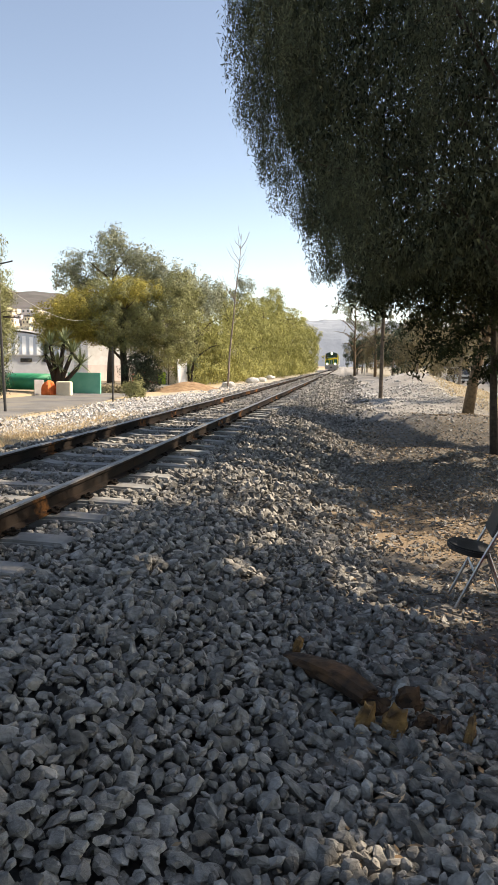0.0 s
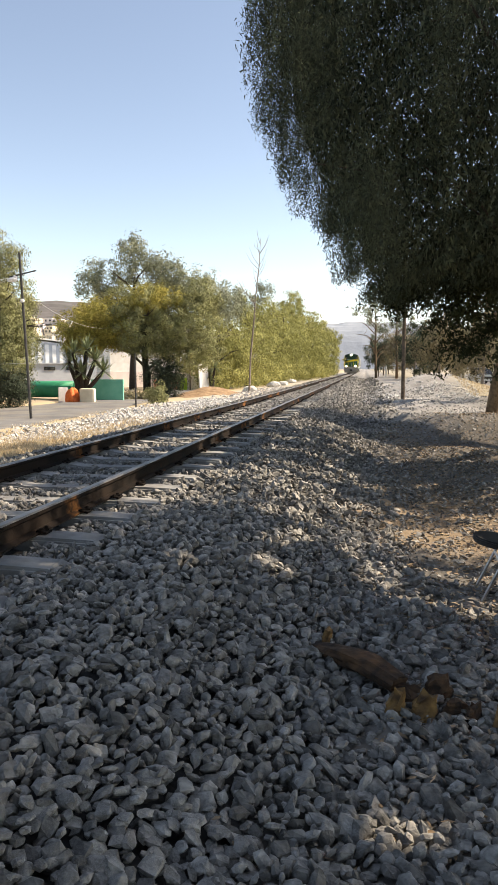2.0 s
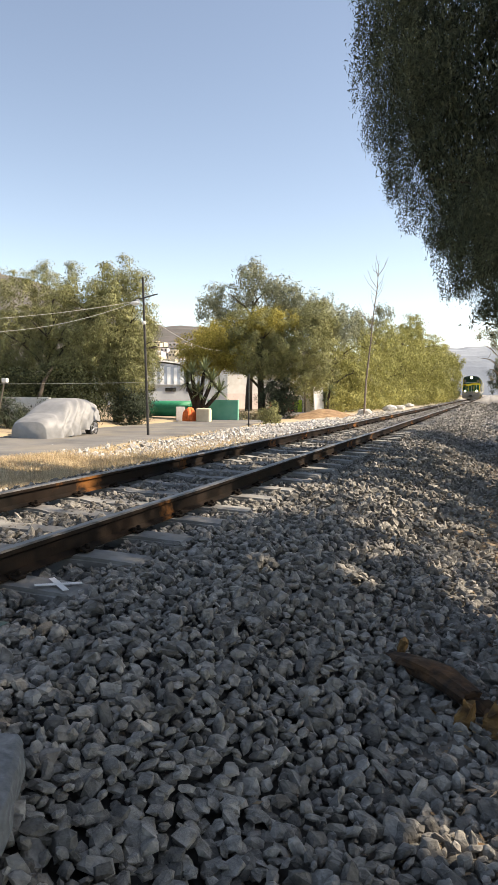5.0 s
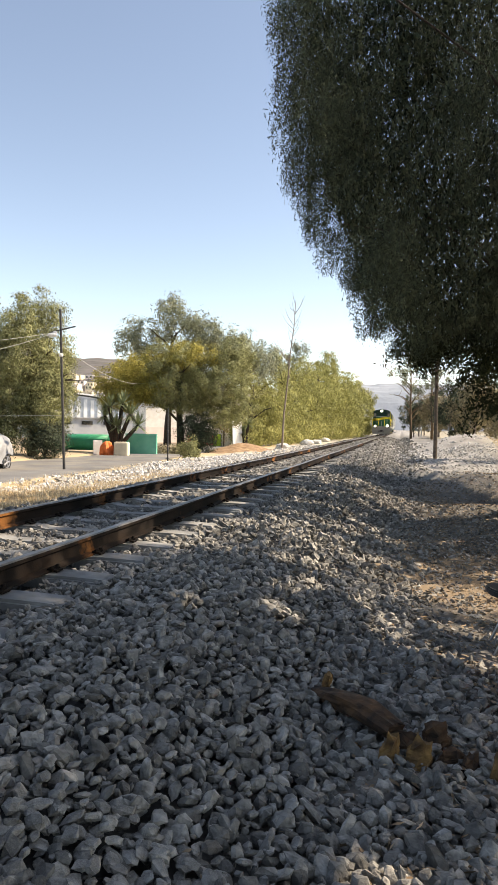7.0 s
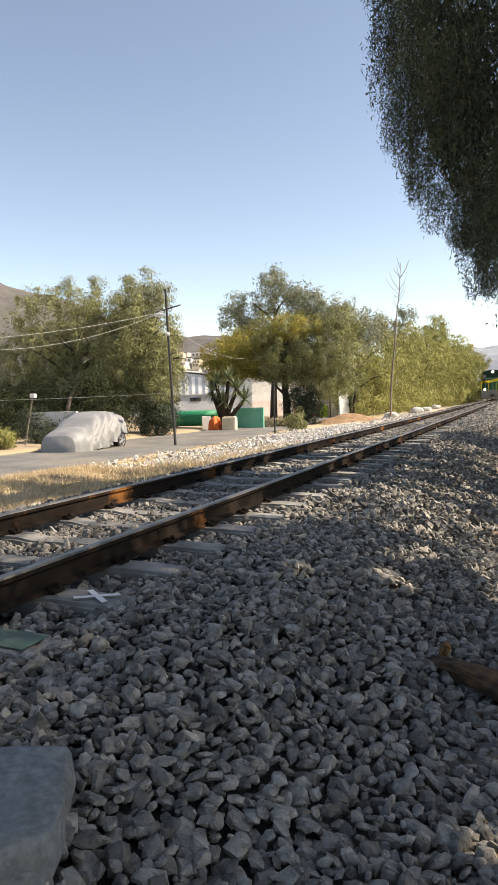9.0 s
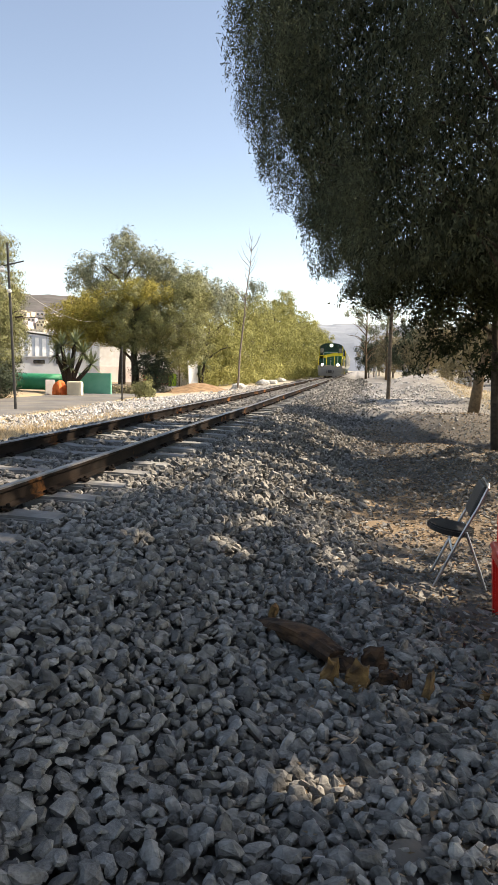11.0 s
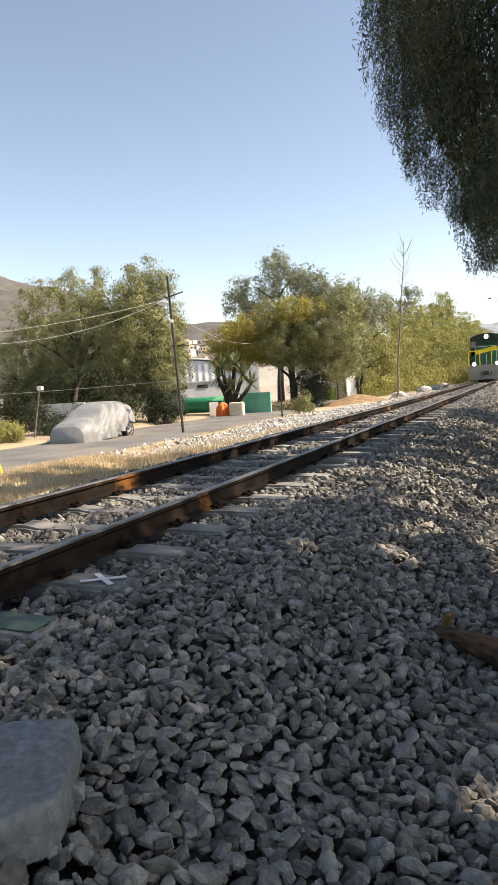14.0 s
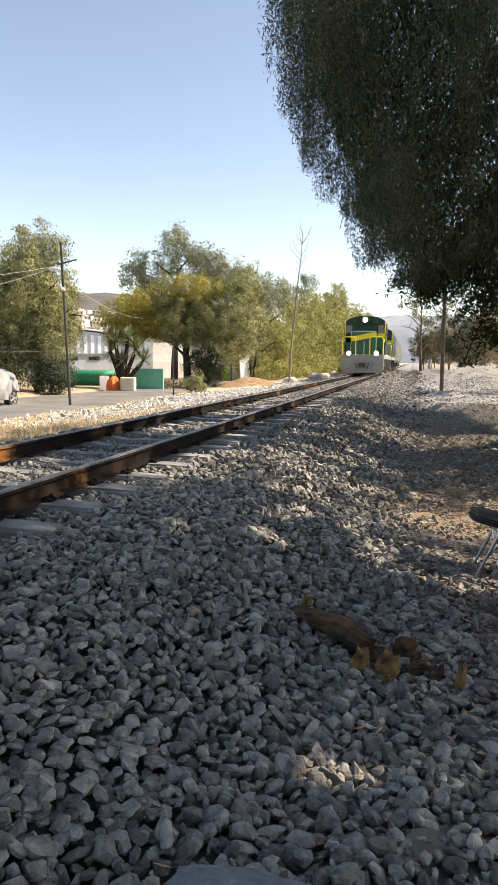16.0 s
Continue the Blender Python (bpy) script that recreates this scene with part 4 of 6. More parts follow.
# ---- right side, farther off ----
for x, y, h, s in ((4.6, 96, 11.5, 41), (7.0, 88, 12.5, 42)):
    branch_tree("sparse_tree", x, y, (-0.2, 0), h * 0.85, 0.2, "tall thin tree with sparse grey leaves", 
                [(1500, [(-1.2, 0, h * 0.8, 2.2, 2, 2.0), (0.5, 0, h * 0.62, 1.8, 2, 2.0)], 0.17, "leaf_grey", "foliage", 0.5, 0.3)], bark="bark_light", clump=0.4, hang=1.4, seed=s, limbs=16, crown_z=0.4, spread=2.2)
for i, (x, y, h, w) in enumerate(((5.2, 112, 6, 2.4), (6.4, 128, 7, 3), (9.8, 66, 6.2, 2.4), (8.3, 76, 6.0, 2.4), (12.4, 58, 6.5, 2.6), (11.5, 84, 7.5, 3.2), (16.0, 100, 8, 4), (21, 92, 8, 4), (26, 84, 9, 4.5), (31, 74, 9, 4.5), (36, 66, 9, 4.5), (19, 118, 9, 4.5), (27, 112, 10, 5), (14, 132, 9, 4.5), (36, 100, 10, 5.5), (46, 92, 10, 5.5), (7.6, 101, 6, 2.6), (9.2, 116, 7, 3), (12.5, 106, 7, 3), (10.5, 140, 8, 3.6), (14.5, 92, 6, 2.6), (8.0, 150, 8, 3.4), (24, 70, 7, 3.2), (24, 50, 7.5, 3.4), (27, 58, 8, 3.8), (25.5, 88, 8, 3.6), (30, 96, 9, 4.2), (18.5, 97, 7.5, 3.6), (22.5, 106, 8.5, 4), (13.2, 80, 5.5, 2.4), (33, 60, 9, 4.4), (10.4, 96, 6.5, 2.8))):
    branch_tree("scrub_tree", x, y, (0.2, 0), h * 0.8, 0.14, "dry brownish scrub tree with thin bare stems", 
                [(7500, [(0, 0, h * 0.55, w, w, h * 0.4), (0.4, 0, h * 0.8, w * 0.7, w * 0.7, h * 0.25)], 0.12, "leaf_brown" if (i < 6 and i % 3) or 16 <= i < 22 or i > 25 else "leaf_dark", "foliage", 0.5, 0.3)], bark="twig", clump=0.4, seed=50 + i, limbs=14, crown_z=0.3, spread=w * 0.8, group="scrub by the street")


# ---- poles and wires ----
def build_left_pole():
    x, y = -8.5, 23.0
    z = G(x, y)
    t = thing("utility_pole", pose(x, y, z - 0.02), "slim dark steel utility pole with a small cross arm", "utility pole")
    bm = bmesh.new()
    rod(bm, (0, 0, -0.2), (-0.22, 0, 5.85), 0.05, 0.04, 10)
    part("pole", bm, M["steel_dark"], t)
    bm = bmesh.new()
    rod(bm, (-0.62, 0, 5.02), (0.38, 0, 5.22), 0.025, 0.025, 6)
    part("cross_arm", bm, M["steel_dark"], t)
    bm = bmesh.new()
    for p in ((-0.42, 0, 5.0), (-0.17, 0, 4.2)):
        bmesh.ops.create_uvsphere(bm, u_segments=8, v_segments=6, radius=0.08, matrix=Matrix.Translation(p))
    part("insulator", bm, M["white_paint"], t, "white ceramic insulator")
    bm = bmesh.new()
    bmesh.ops.create_uvsphere(bm, u_segments=10, v_segments=6, radius=0.14, matrix=Matrix.Translation((-0.5, -0.05, 4.92)) @ Matrix.Diagonal((1.4, 0.8, 0.6, 1)))
    part("street_light", bm, M["white_paint"], t, "small white lamp head")


build_left_pole()


def wire(a, b, sag, r, label, mat="cable"):
    a, b = Vector(a), Vector(b)
    bm = bmesh.new()
    tube(bm, [a.lerp(b, k / 14) - Vector((0, 0, sag * 4 * (k / 14) * (1 - k / 14))) for k in range(15)], r, r, 5)
    tagged(link_mesh("wire", bm, M[mat]), label, "wire", "overhead wires")


wire((-9.0, 23.0, 4.42), (-15.0, 12.0, 2.9), 0.42, 0.0075, "pale overhead wire sagging from the utility pole")
wire((-9.0, 23.0, 4.40), (-14.5, 16.5, 3.1), 0.62, 0.0085, "pale overhead wire sagging from the utility pole")
wire((-8.6, 23.0, 1.45), (-17.5, 20.0, 1.35), 0.05, 0.007, "thin pale wire strung low across the road")
wire((-8.7, 23.0, 4.0), (-13.5, 44.0, 4.0), 0.5, 0.007, "thin pale wire running to the trees")


def simple_pole(name, x, y, h, r, mat, label, lean=(0, 0)):
    t = thing(name, pose(x, y, G(x, y)), label, "pole")
    bm = bmesh.new()
    rod(bm, (0, 0, -0.15), (lean[0], lean[1], h), r, r * 0.8, 9)
    part("pole", bm, M[mat], t)
    return t


simple_pole("timber_pole", 4.75, 30.1, 6.2, 0.085, "timber", "dark creosoted timber pole standing in gravel")
simple_pole("fence_post", -6.4, 28.2, 2.35, 0.035, "steel_dark", "thin dark steel post beside the road")
t = simple_pole("lamp_post", -14.6, 22.0, 1.9, 0.03, "twig", "short leaning grey post with a small white lamp", (0.5, 0))
bm = bmesh.new()
box(bm, 0.22, 0.16, 0.17, 0.52, 0, 1.93, bevel=0.03)
part("lamp_head", bm, M["white_paint"], t)
t = simple_pole("lamp_post", -11.2, 56.0, 3.5, 0.07, "bark_light", "brown post with a small white lamp on top")
bm = bmesh.new()
box(bm, 0.5, 0.3, 0.28, -0.2, 0, 3.55, 0, 20, 0, 0.06)
part("lamp_head", bm, M["white_paint"], t)
simple_pole("concrete_post", 6.2, 105.0, 1.6, 0.12, "white_paint", "short white trackside post")


def build_guy():
    x, y = -6.7, 11.45
    t = thing("guy_wire", pose(x, y, G(x, y)), "slanting guy wire with a yellow guard tube", "guy wire")
    d = Vector((-1.02, 0, 2.9))
    bm = bmesh.new()
    rod(bm, (0, 0, -0.1), d * 0.56, 0.038, 0.036, 8)
    part("guard_tube", bm, M["yellow"], t, "yellow guard tube")
    bm = bmesh.new()
    rod(bm, d * 0.62, d * 1.0, 0.034, 0.032, 8)
    part("upper_tube", bm, M["steel_dark"], t, "dark upper end of the tube")
    bm = bmesh.new()
    rod(bm, d * 0.56, d * 0.62, 0.0375, 0.036, 8)
    part("band", bm, M["magenta"], t, "red-pink band round the tube")
    bm = bmesh.new()
    rod(bm, d, d * 1.5, 0.008, 0.008, 6)
    part("cable", bm, M["steel_dark"], t)


build_guy()


# ---- covered car ----
def build_covered_car():
    t = thing("covered_car", pose(-11.3, 21.4, -0.58, 0, 0, 2), "parked hatchback under a wrinkled silver car cover", "car")
    # half width, lower edge and roof height along the length, front at -2.15
    prof = [(-2.15, 0.70, 0.03, 0.60), (-2.05, 0.80, 0.02, 0.76), (-1.5, 0.88, 0.04, 0.88), (-1.0, 0.9, 0.07, 0.97), (-0.45, 0.9, 0.14, 1.27), (0.1, 0.9, 0.22, 1.46), (0.6, 0.9, 0.32, 1.49), (1.1, 0.88, 0.58, 1.46), (1.6, 0.86, 0.68, 1.36), (1.9, 0.82, 0.6, 1.2), (2.1, 0.74, 0.5, 0.98), (2.2, 0.6, 0.5, 0.8)]
    ys = np.linspace(-2.15, 2.2, 90)
    P = np.array(prof)
    bm = bmesh.new()
    rings = []
    for y in ys:
        w, lo, hi = (float(np.mean([np.interp(np.clip(y + e, -2.15, 2.2), P[:, 0], P[:, k]) for e in np.linspace(-0.16, 0.16, 9)])) for k in (1, 2, 3))
        ring = []
        for k in range(33):
            a = math.pi * (k / 32)
            cx, sx = math.cos(a), math.sin(a)
            x = 0.94 * w * math.copysign(abs(cx) ** 0.38, cx) * (1.0 - 0.16 * max(0, sx) ** 2)
            z = lo + (hi - lo) * abs(sx) ** 0.52
            drape = smooth_step(-1.9, -1.2, y) * (1 - 0.75 * smooth_step(1.3, 1.9, y))
            u = y * 1.0 - z * 1.35
            fold = drape * (0.11 * abs(math.sin(u * 5.2 + 0.7 * math.sin(y * 3))) + 0.07 * math.sin(u * 12.5 + z * 2.5) + 0.014 * math.sin(u * 27 + y * 6)) * (0.24 + 0.76 * (1 - abs(sx) ** 1.4)) + 0.010 * math.sin(z * 9 + x * 5)
            hem = 0.05 * math.sin(y * 6.3) * (1 - abs(sx))
            ring.append(bm.verts.new((x + fold * (1 if x > 0 else -1), y * 0.83, (z + fold * 0.5 * sx + hem) * 0.95)))
        rings.append(ring)
    for a, b in zip(rings, rings[1:]):
        for k in range(32):
            bm.faces.new((a[k], a[k + 1], b[k + 1], b[k]))
    bm.faces.new(rings[0])
    bm.faces.new(rings[-1][::-1])
    bmesh.ops.recalc_face_normals(bm, faces=bm.faces[:])
    part("car_cover", bm, M["cover"], t, "wrinkled silver cover", smooth=True)
    bm = bmesh.new()
    box(bm, 1.3, 2.9, 0.4, 0, 0.15, 0.5, bevel=0.12)
    part("body", bm, M["steel_dark"], t)
    for x in (-0.66, 0.66):
        for y in (-0.95, 1.2):
            bm = bmesh.new()
            rod(bm, (x - 0.1, y, 0.31), (x + 0.1, y, 0.31), 0.31, 0.31, 24)
            w = part("wheel", bm, M["tyre"], t)
            bm = bmesh.new()
            sgn = 1 if x > 0 else -1
            rod(bm, (x + sgn * 0.08, y, 0.31), (x + sgn * 0.112, y, 0.31), 0.07, 0.06, 12)
            for k in range(5):
                a = k * 1.2566
                rod(bm, (x + sgn * 0.108, y, 0.31), (x + sgn * 0.104, y + 0.2 * math.cos(a), 0.31 + 0.2 * math.sin(a)), 0.03, 0.04, 5)
            for k in range(16):
                a, b2 = k * 0.3927, (k + 1) * 0.3927
                rod(bm, (x + sgn * 0.103, y + 0.21 * math.cos(a), 0.31 + 0.21 * math.sin(a)), (x + sgn * 0.103, y + 0.21 * math.cos(b2), 0.31 + 0.21 * math.sin(b2)), 0.016, 0.016, 5)
            part("rim", bm, M["alloy"], w)


build_covered_car()


# ---- buildings across the road ----
def build_buildings():
    t = thing("warehouse", pose(-35.6, 73, -0.5, 0, 0, 34), "pale warehouse with a curved metal roof and white wall ribs", "building")
    bm = bmesh.new()
    arc = [(-8, 0), (8, 0)] + [(8 * math.cos(a), 3.2 + 1.9 * math.sin(a)) for a in np.linspace(0, math.pi, 15)]
    prism(bm, arc, 0, 20)
    part("wall", bm, M["grey_wall"], t)
    bm = bmesh.new()
    roof = [(8.3 * math.cos(a), 3.3 + 1.95 * math.sin(a)) for a in np.linspace(0, math.pi, 21)]
    prism(bm, roof + [(x, z + 0.16) for x, z in roof[::-1]], -0.5, 20.4)
    part("roof", bm, M["white_paint"], t, "white curved roof edge")
    for k in range(19):
        bm = bmesh.new()
        x = -7.2 + 0.8 * k
        top = 3.1 + 1.9 * math.sqrt(1 - (x / 8.1) ** 2) - 0.25
        box(bm, 0.4, 0.12, top - 2.5, x, -0.06, (top + 2.5) / 2)
        part("rib", bm, M["white_paint"], t)
    bm = bmesh.new()
    box(bm, 14, 4, 2.35, 1.0, -2.3, 1.17)
    annex = part("annex", bm, M["grey_wall"], t)
    bm = bmesh.new()
    box(bm, 14.3, 4.4, 0.1, 1.0, -2.3, 2.4)
    part("annex_roof", bm, M["roof_metal"], annex)
    for k in range(5):
        bm = bmesh.new()
        box(bm, 1.2, 0.1, 0.4, -4.4 + 2.4 * k, -4.33, 1.85)
        part("window", bm, M["glass"], annex)
    t = thing("low_house", pose(-16.4, 62, -0.5, 0, 0, 40), "whitewashed low building with pale pink lower walls", "building")
    bm = bmesh.new()
    box(bm, 8, 4, 1.5, 0, 2, 0.75)
    part("lower_wall", bm, M["pink_wall"], t)
    bm = bmesh.new()
    box(bm, 7.96, 3.9, 2.5, 0, 2.05, 2.75)
    part("upper_wall", bm, M["white_paint"], t)
    bm = bmesh.new()
    box(bm, 8.4, 4.4, 0.18, 0, 2, 4.09)
    part("roof", bm, M["roof_metal"], t)
    t = thing("white_house", pose(-21.4, 25.2, G(-21.4, 25.2) - 0.45), "small white house at the roadside", "building")
    bm = bmesh.new()
    box(bm, 4.4, 1.6, 2.1, -1.0, 0.8, 1.05)
    part("wall", bm, M["white_paint"], t)
    bm = bmesh.new()
    box(bm, 4.6, 1.8, 0.12, -1.0, 0.8, 2.16)
    part("roof", bm, M["steel_dark"], t)
    bm = bmesh.new()
    box(bm, 0.9, 0.06, 1.9, 0.4, -0.005, 0.95)
    part("door", bm, M["grey_wall"], t)
    bm = bmesh.new()
    box(bm, 1.0, 0.06, 0.8, -1.3, -0.005, 1.4)
    part("window", bm, M["glass"], t)
    bm = bmesh.new()
    box(bm, 3.0, 0.16, 1.2, 0, 0, 0.6, bevel=0.02)
    w = link_mesh("garden_wall", bm, M["white_paint"])
    w.matrix_basis = pose(-16.0, 25.4, G(-16.0, 25.4) - 0.02)
    tagged(w, "low weathered white wall behind the parked car", "wall")
    bm = bmesh.new()
    tube(bm, [(0, 0, -0.1), (-0.45, 0.1, 0.6), (-0.95, 0.5, 1.3), (-1.35, 1.3, 1.9), (-1.8, 2.6, 2.6)], 0.14, 0.06, 10)
    w = link_mesh("tree_trunk", bm, M["bark"], smooth=True)
    w.matrix_basis = pose(-14.2, 25.1, G(-14.2, 25.1))
    tagged(w, "dark leaning trunk beneath the weeping trees", "tree")
    # green tank and mint wall
    t = thing("green_tank", pose(-14.7, 37.0, G(-14.7, 37)), "long green steel tank lying on low supports", "tank")
    bm = bmesh.new()
    rod(bm, (-1.9, 0, 0.58), (1.75, 0, 0.58), 0.46, 0.46, 28)
    for sx in (-1.9, 1.75):
        bmesh.ops.create_uvsphere(bm, u_segments=24, v_segments=12, radius=0.455, matrix=Matrix.Translation((sx, 0, 0.58)) @ Matrix.Diagonal((0.5, 1, 1, 1)))
    part("shell", bm, M["green_tank"], t, smooth=True)
    for x in (-1.2, 1.1):
        bm = bmesh.new()
        box(bm, 0.25, 0.7, 0.3, x, 0, 0.12)
        part("support", bm, M["tie"], t)
    bm = bmesh.new()
    box(bm, 1.9, 0.15, 1.25, 0, 0, 0.6)
    w = link_mesh("low_wall", bm, M["green_wall"])
    w.matrix_basis = pose(-11.3, 37.6, G(-11.3, 37.6))
    tagged(w, "low mint-green wall behind the palms", "wall")
    for nm, x, y, sx, sy, sz, mat, lab, cat in (("board", -12.9, 35.2, 0.5, 0.08, 0.85, "white_paint", "white board standing upright at the kerb", "board"),
                                                ("plaster_block", -11.4, 35.0, 0.8, 0.5, 0.8, "cream", "cream plastered block with a rough top", "block"),
                                                ("sign_board", -9.75, 55, 1.05, 0.1, 2.2, "white_paint", "tall white board leaning among the bushes", "sign"),
                                                ("tarp", -13.3, 57, 2.4, 1.6, 1.3, "magenta", "bright red-pink tarp stretched over a stall", "tarp"),
                                                ("sheet_panel", -11.9, 56.4, 0.7, 0.06, 1.1, "lime", "lime green upright sheet panel", "panel"),
                                                ("board_fence", -11.0, 56.8, 1.1, 0.08, 1.2, "cream", "pale board fence panel", "fence")):
        bm = bmesh.new()
        if nm == "tarp":
            prism(bm, [(-1.2, 0.1), (1.2, 0.1), (1.3, 0.8), (0.5, 1.05), (0.0, 1.3), (-0.6, 0.95), (-1.2, 0.9)], -0.8, 0.8)
        else:
            box(bm, sx, sy, sz, 0, 0, sz / 2, bevel=0.03 if sy < 0.2 else 0.1)
        ob = link_mesh(nm, bm, M[mat])
        ob.matrix_basis = pose(x, y, G(x, y) - 0.01, 0, -4 if nm == "sign_board" else 0, (58 if nm == "sign_board" else 34) if sy < 0.2 else 8)
        tagged(ob, lab, cat)
    bm = bmesh.new()
    rows = []
    for z, q in ((0.0, 0.36), (0.2, 0.37), (0.4, 0.34), (0.58, 0.3), (0.72, 0.22), (0.8, 0.1)):
        rows.append([bm.verts.new((q * math.cos(a) * (1 + 0.2 * math.sin(a * 5 + z * 4)), q * math.sin(a) * (1 + 0.2 * math.sin(a * 5 + z * 4)), z + 0.03 * math.sin(a * 3))) for a in np.linspace(0, 6.2832, 24, endpoint=False)])
    for p, q in zip(rows, rows[1:]):
        for k in range(24):
            bm.faces.new((p[k], p[(k + 1) % 24], q[(k + 1) % 24], q[k]))
    bm.faces.new(rows[0][::-1])
    bm.faces.new(rows[-1])
    ob = link_mesh("orange_cloth", bm, M["orange"])
    ob.matrix_basis = pose(-12.25, 35.0, G(-12.25, 35))
    tagged(ob, "crumpled orange cloth hung over a stand", "cloth")


build_buildings()


# ---- hills ----
def hill(name, x0, x1, y, crest, depth, mat, label, seed):
    n, k = 160, 12
    xs = np.linspace(x0, x1, n)
    V = []
    for j in range(k):
        f = j / (k - 1)
        for i, x in enumerate(xs):
            h = crest(x)
            b = noise.fractal(Vector((x * 0.012, f * 3, seed)), 1.0, 2.0, 5) * 0.09 * h + noise.noise(Vector((x * 0.09, f * 9, seed))) * 1.6
            V.append((x, y + depth * f, -2 + h * math.sin(f * math.pi / 2) + b * f))
    i = (np.arange(k - 1)[:, None] * n + np.arange(n - 1)[None, :]).ravel()
    ob = np_mesh(name, np.array(V), np.stack([i, i + 1, i + n + 1, i + n], 1), M[mat])
    tagged(ob, label, "hill", kind="structure")


hill("backdrop", -1500, -60, 400, lambda x: np.interp(x, [-1500, -900, -720, -651, -580, -531, -450, -334, -240, -150, -60], [60, 150, 190, 172, 152, 140, 108, 74, 66, 40, 4]), 280, "hill", "dry brown hillside dotted with scrub", 1)
hill("backdrop", -900, 900, 1500, lambda x: np.interp(x, [-900, -300, -60, 60, 250, 900], [70, 100, 114, 112, 96, 60]), 200, "hill_far", "distant ridge coloured blue-grey for haze", 2)


def build_hill_houses():
    r = random.Random(9)
    for k in range(54):
        f = r.uniform(0.24, 0.43)
        x = r.uniform(-266, -208)
        crest = np.interp(x, [-580, -531, -450, -334, -240, -150], [152, 140, 108, 74, 66, 40])
        z = -2 + crest * math.sin(f * math.pi / 2)
        t = thing("hill_house", pose(x, 400 + 280 * f - 3, z - 2, 0, 0, r.uniform(-15, 15)), "small pale house on the hillside", "house", "houses on the hill")
        bm = bmesh.new()
        w, h = r.uniform(4, 8), r.uniform(3.5, 6)
        box(bm, w, 8, h, 0, 0, h / 2)
        part("wall", bm, M[r.choice(["cream", "white_paint", "pink_wall", "cream"])], t)
        for s in (-0.25, 0.25):
            bm = bmesh.new()
            box(bm, w * 0.2, 0.3, 1.6, w * s, -4.0, h * 0.62)
            part("window", bm, M["glass"], t)


build_hill_houses()


# ---- train ----
def truck(t, y, keyed):
    for x in (-1.0, 1.0):
        bm = bmesh.new()
        box(bm, 0.16, 2.9, 0.3, x, y, 0.62, bevel=0.04)
        box(bm, 0.2, 0.5, 0.5, x, y, 0.6, bevel=0.04)
        part("truck_frame", bm, M["loco_dark"], t)
    for dy in (-1.2, 1.2):
        bm = bmesh.new()
        rod(bm, (-0.78, 0, 0), (0.78, 0, 0), 0.08, 0.08, 10)
        for x in (-0.72, 0.72):
            rod(bm, (x - 0.06, 0, 0), (x + 0.06, 0, 0), 0.5, 0.5, 24)
        w = part("wheelset", bm, M["steel_dark"], t)
        w.location = (0, y + dy, 0.5)
        keyed.append((w, 0, y + dy, 0.5))


WHEELS = []


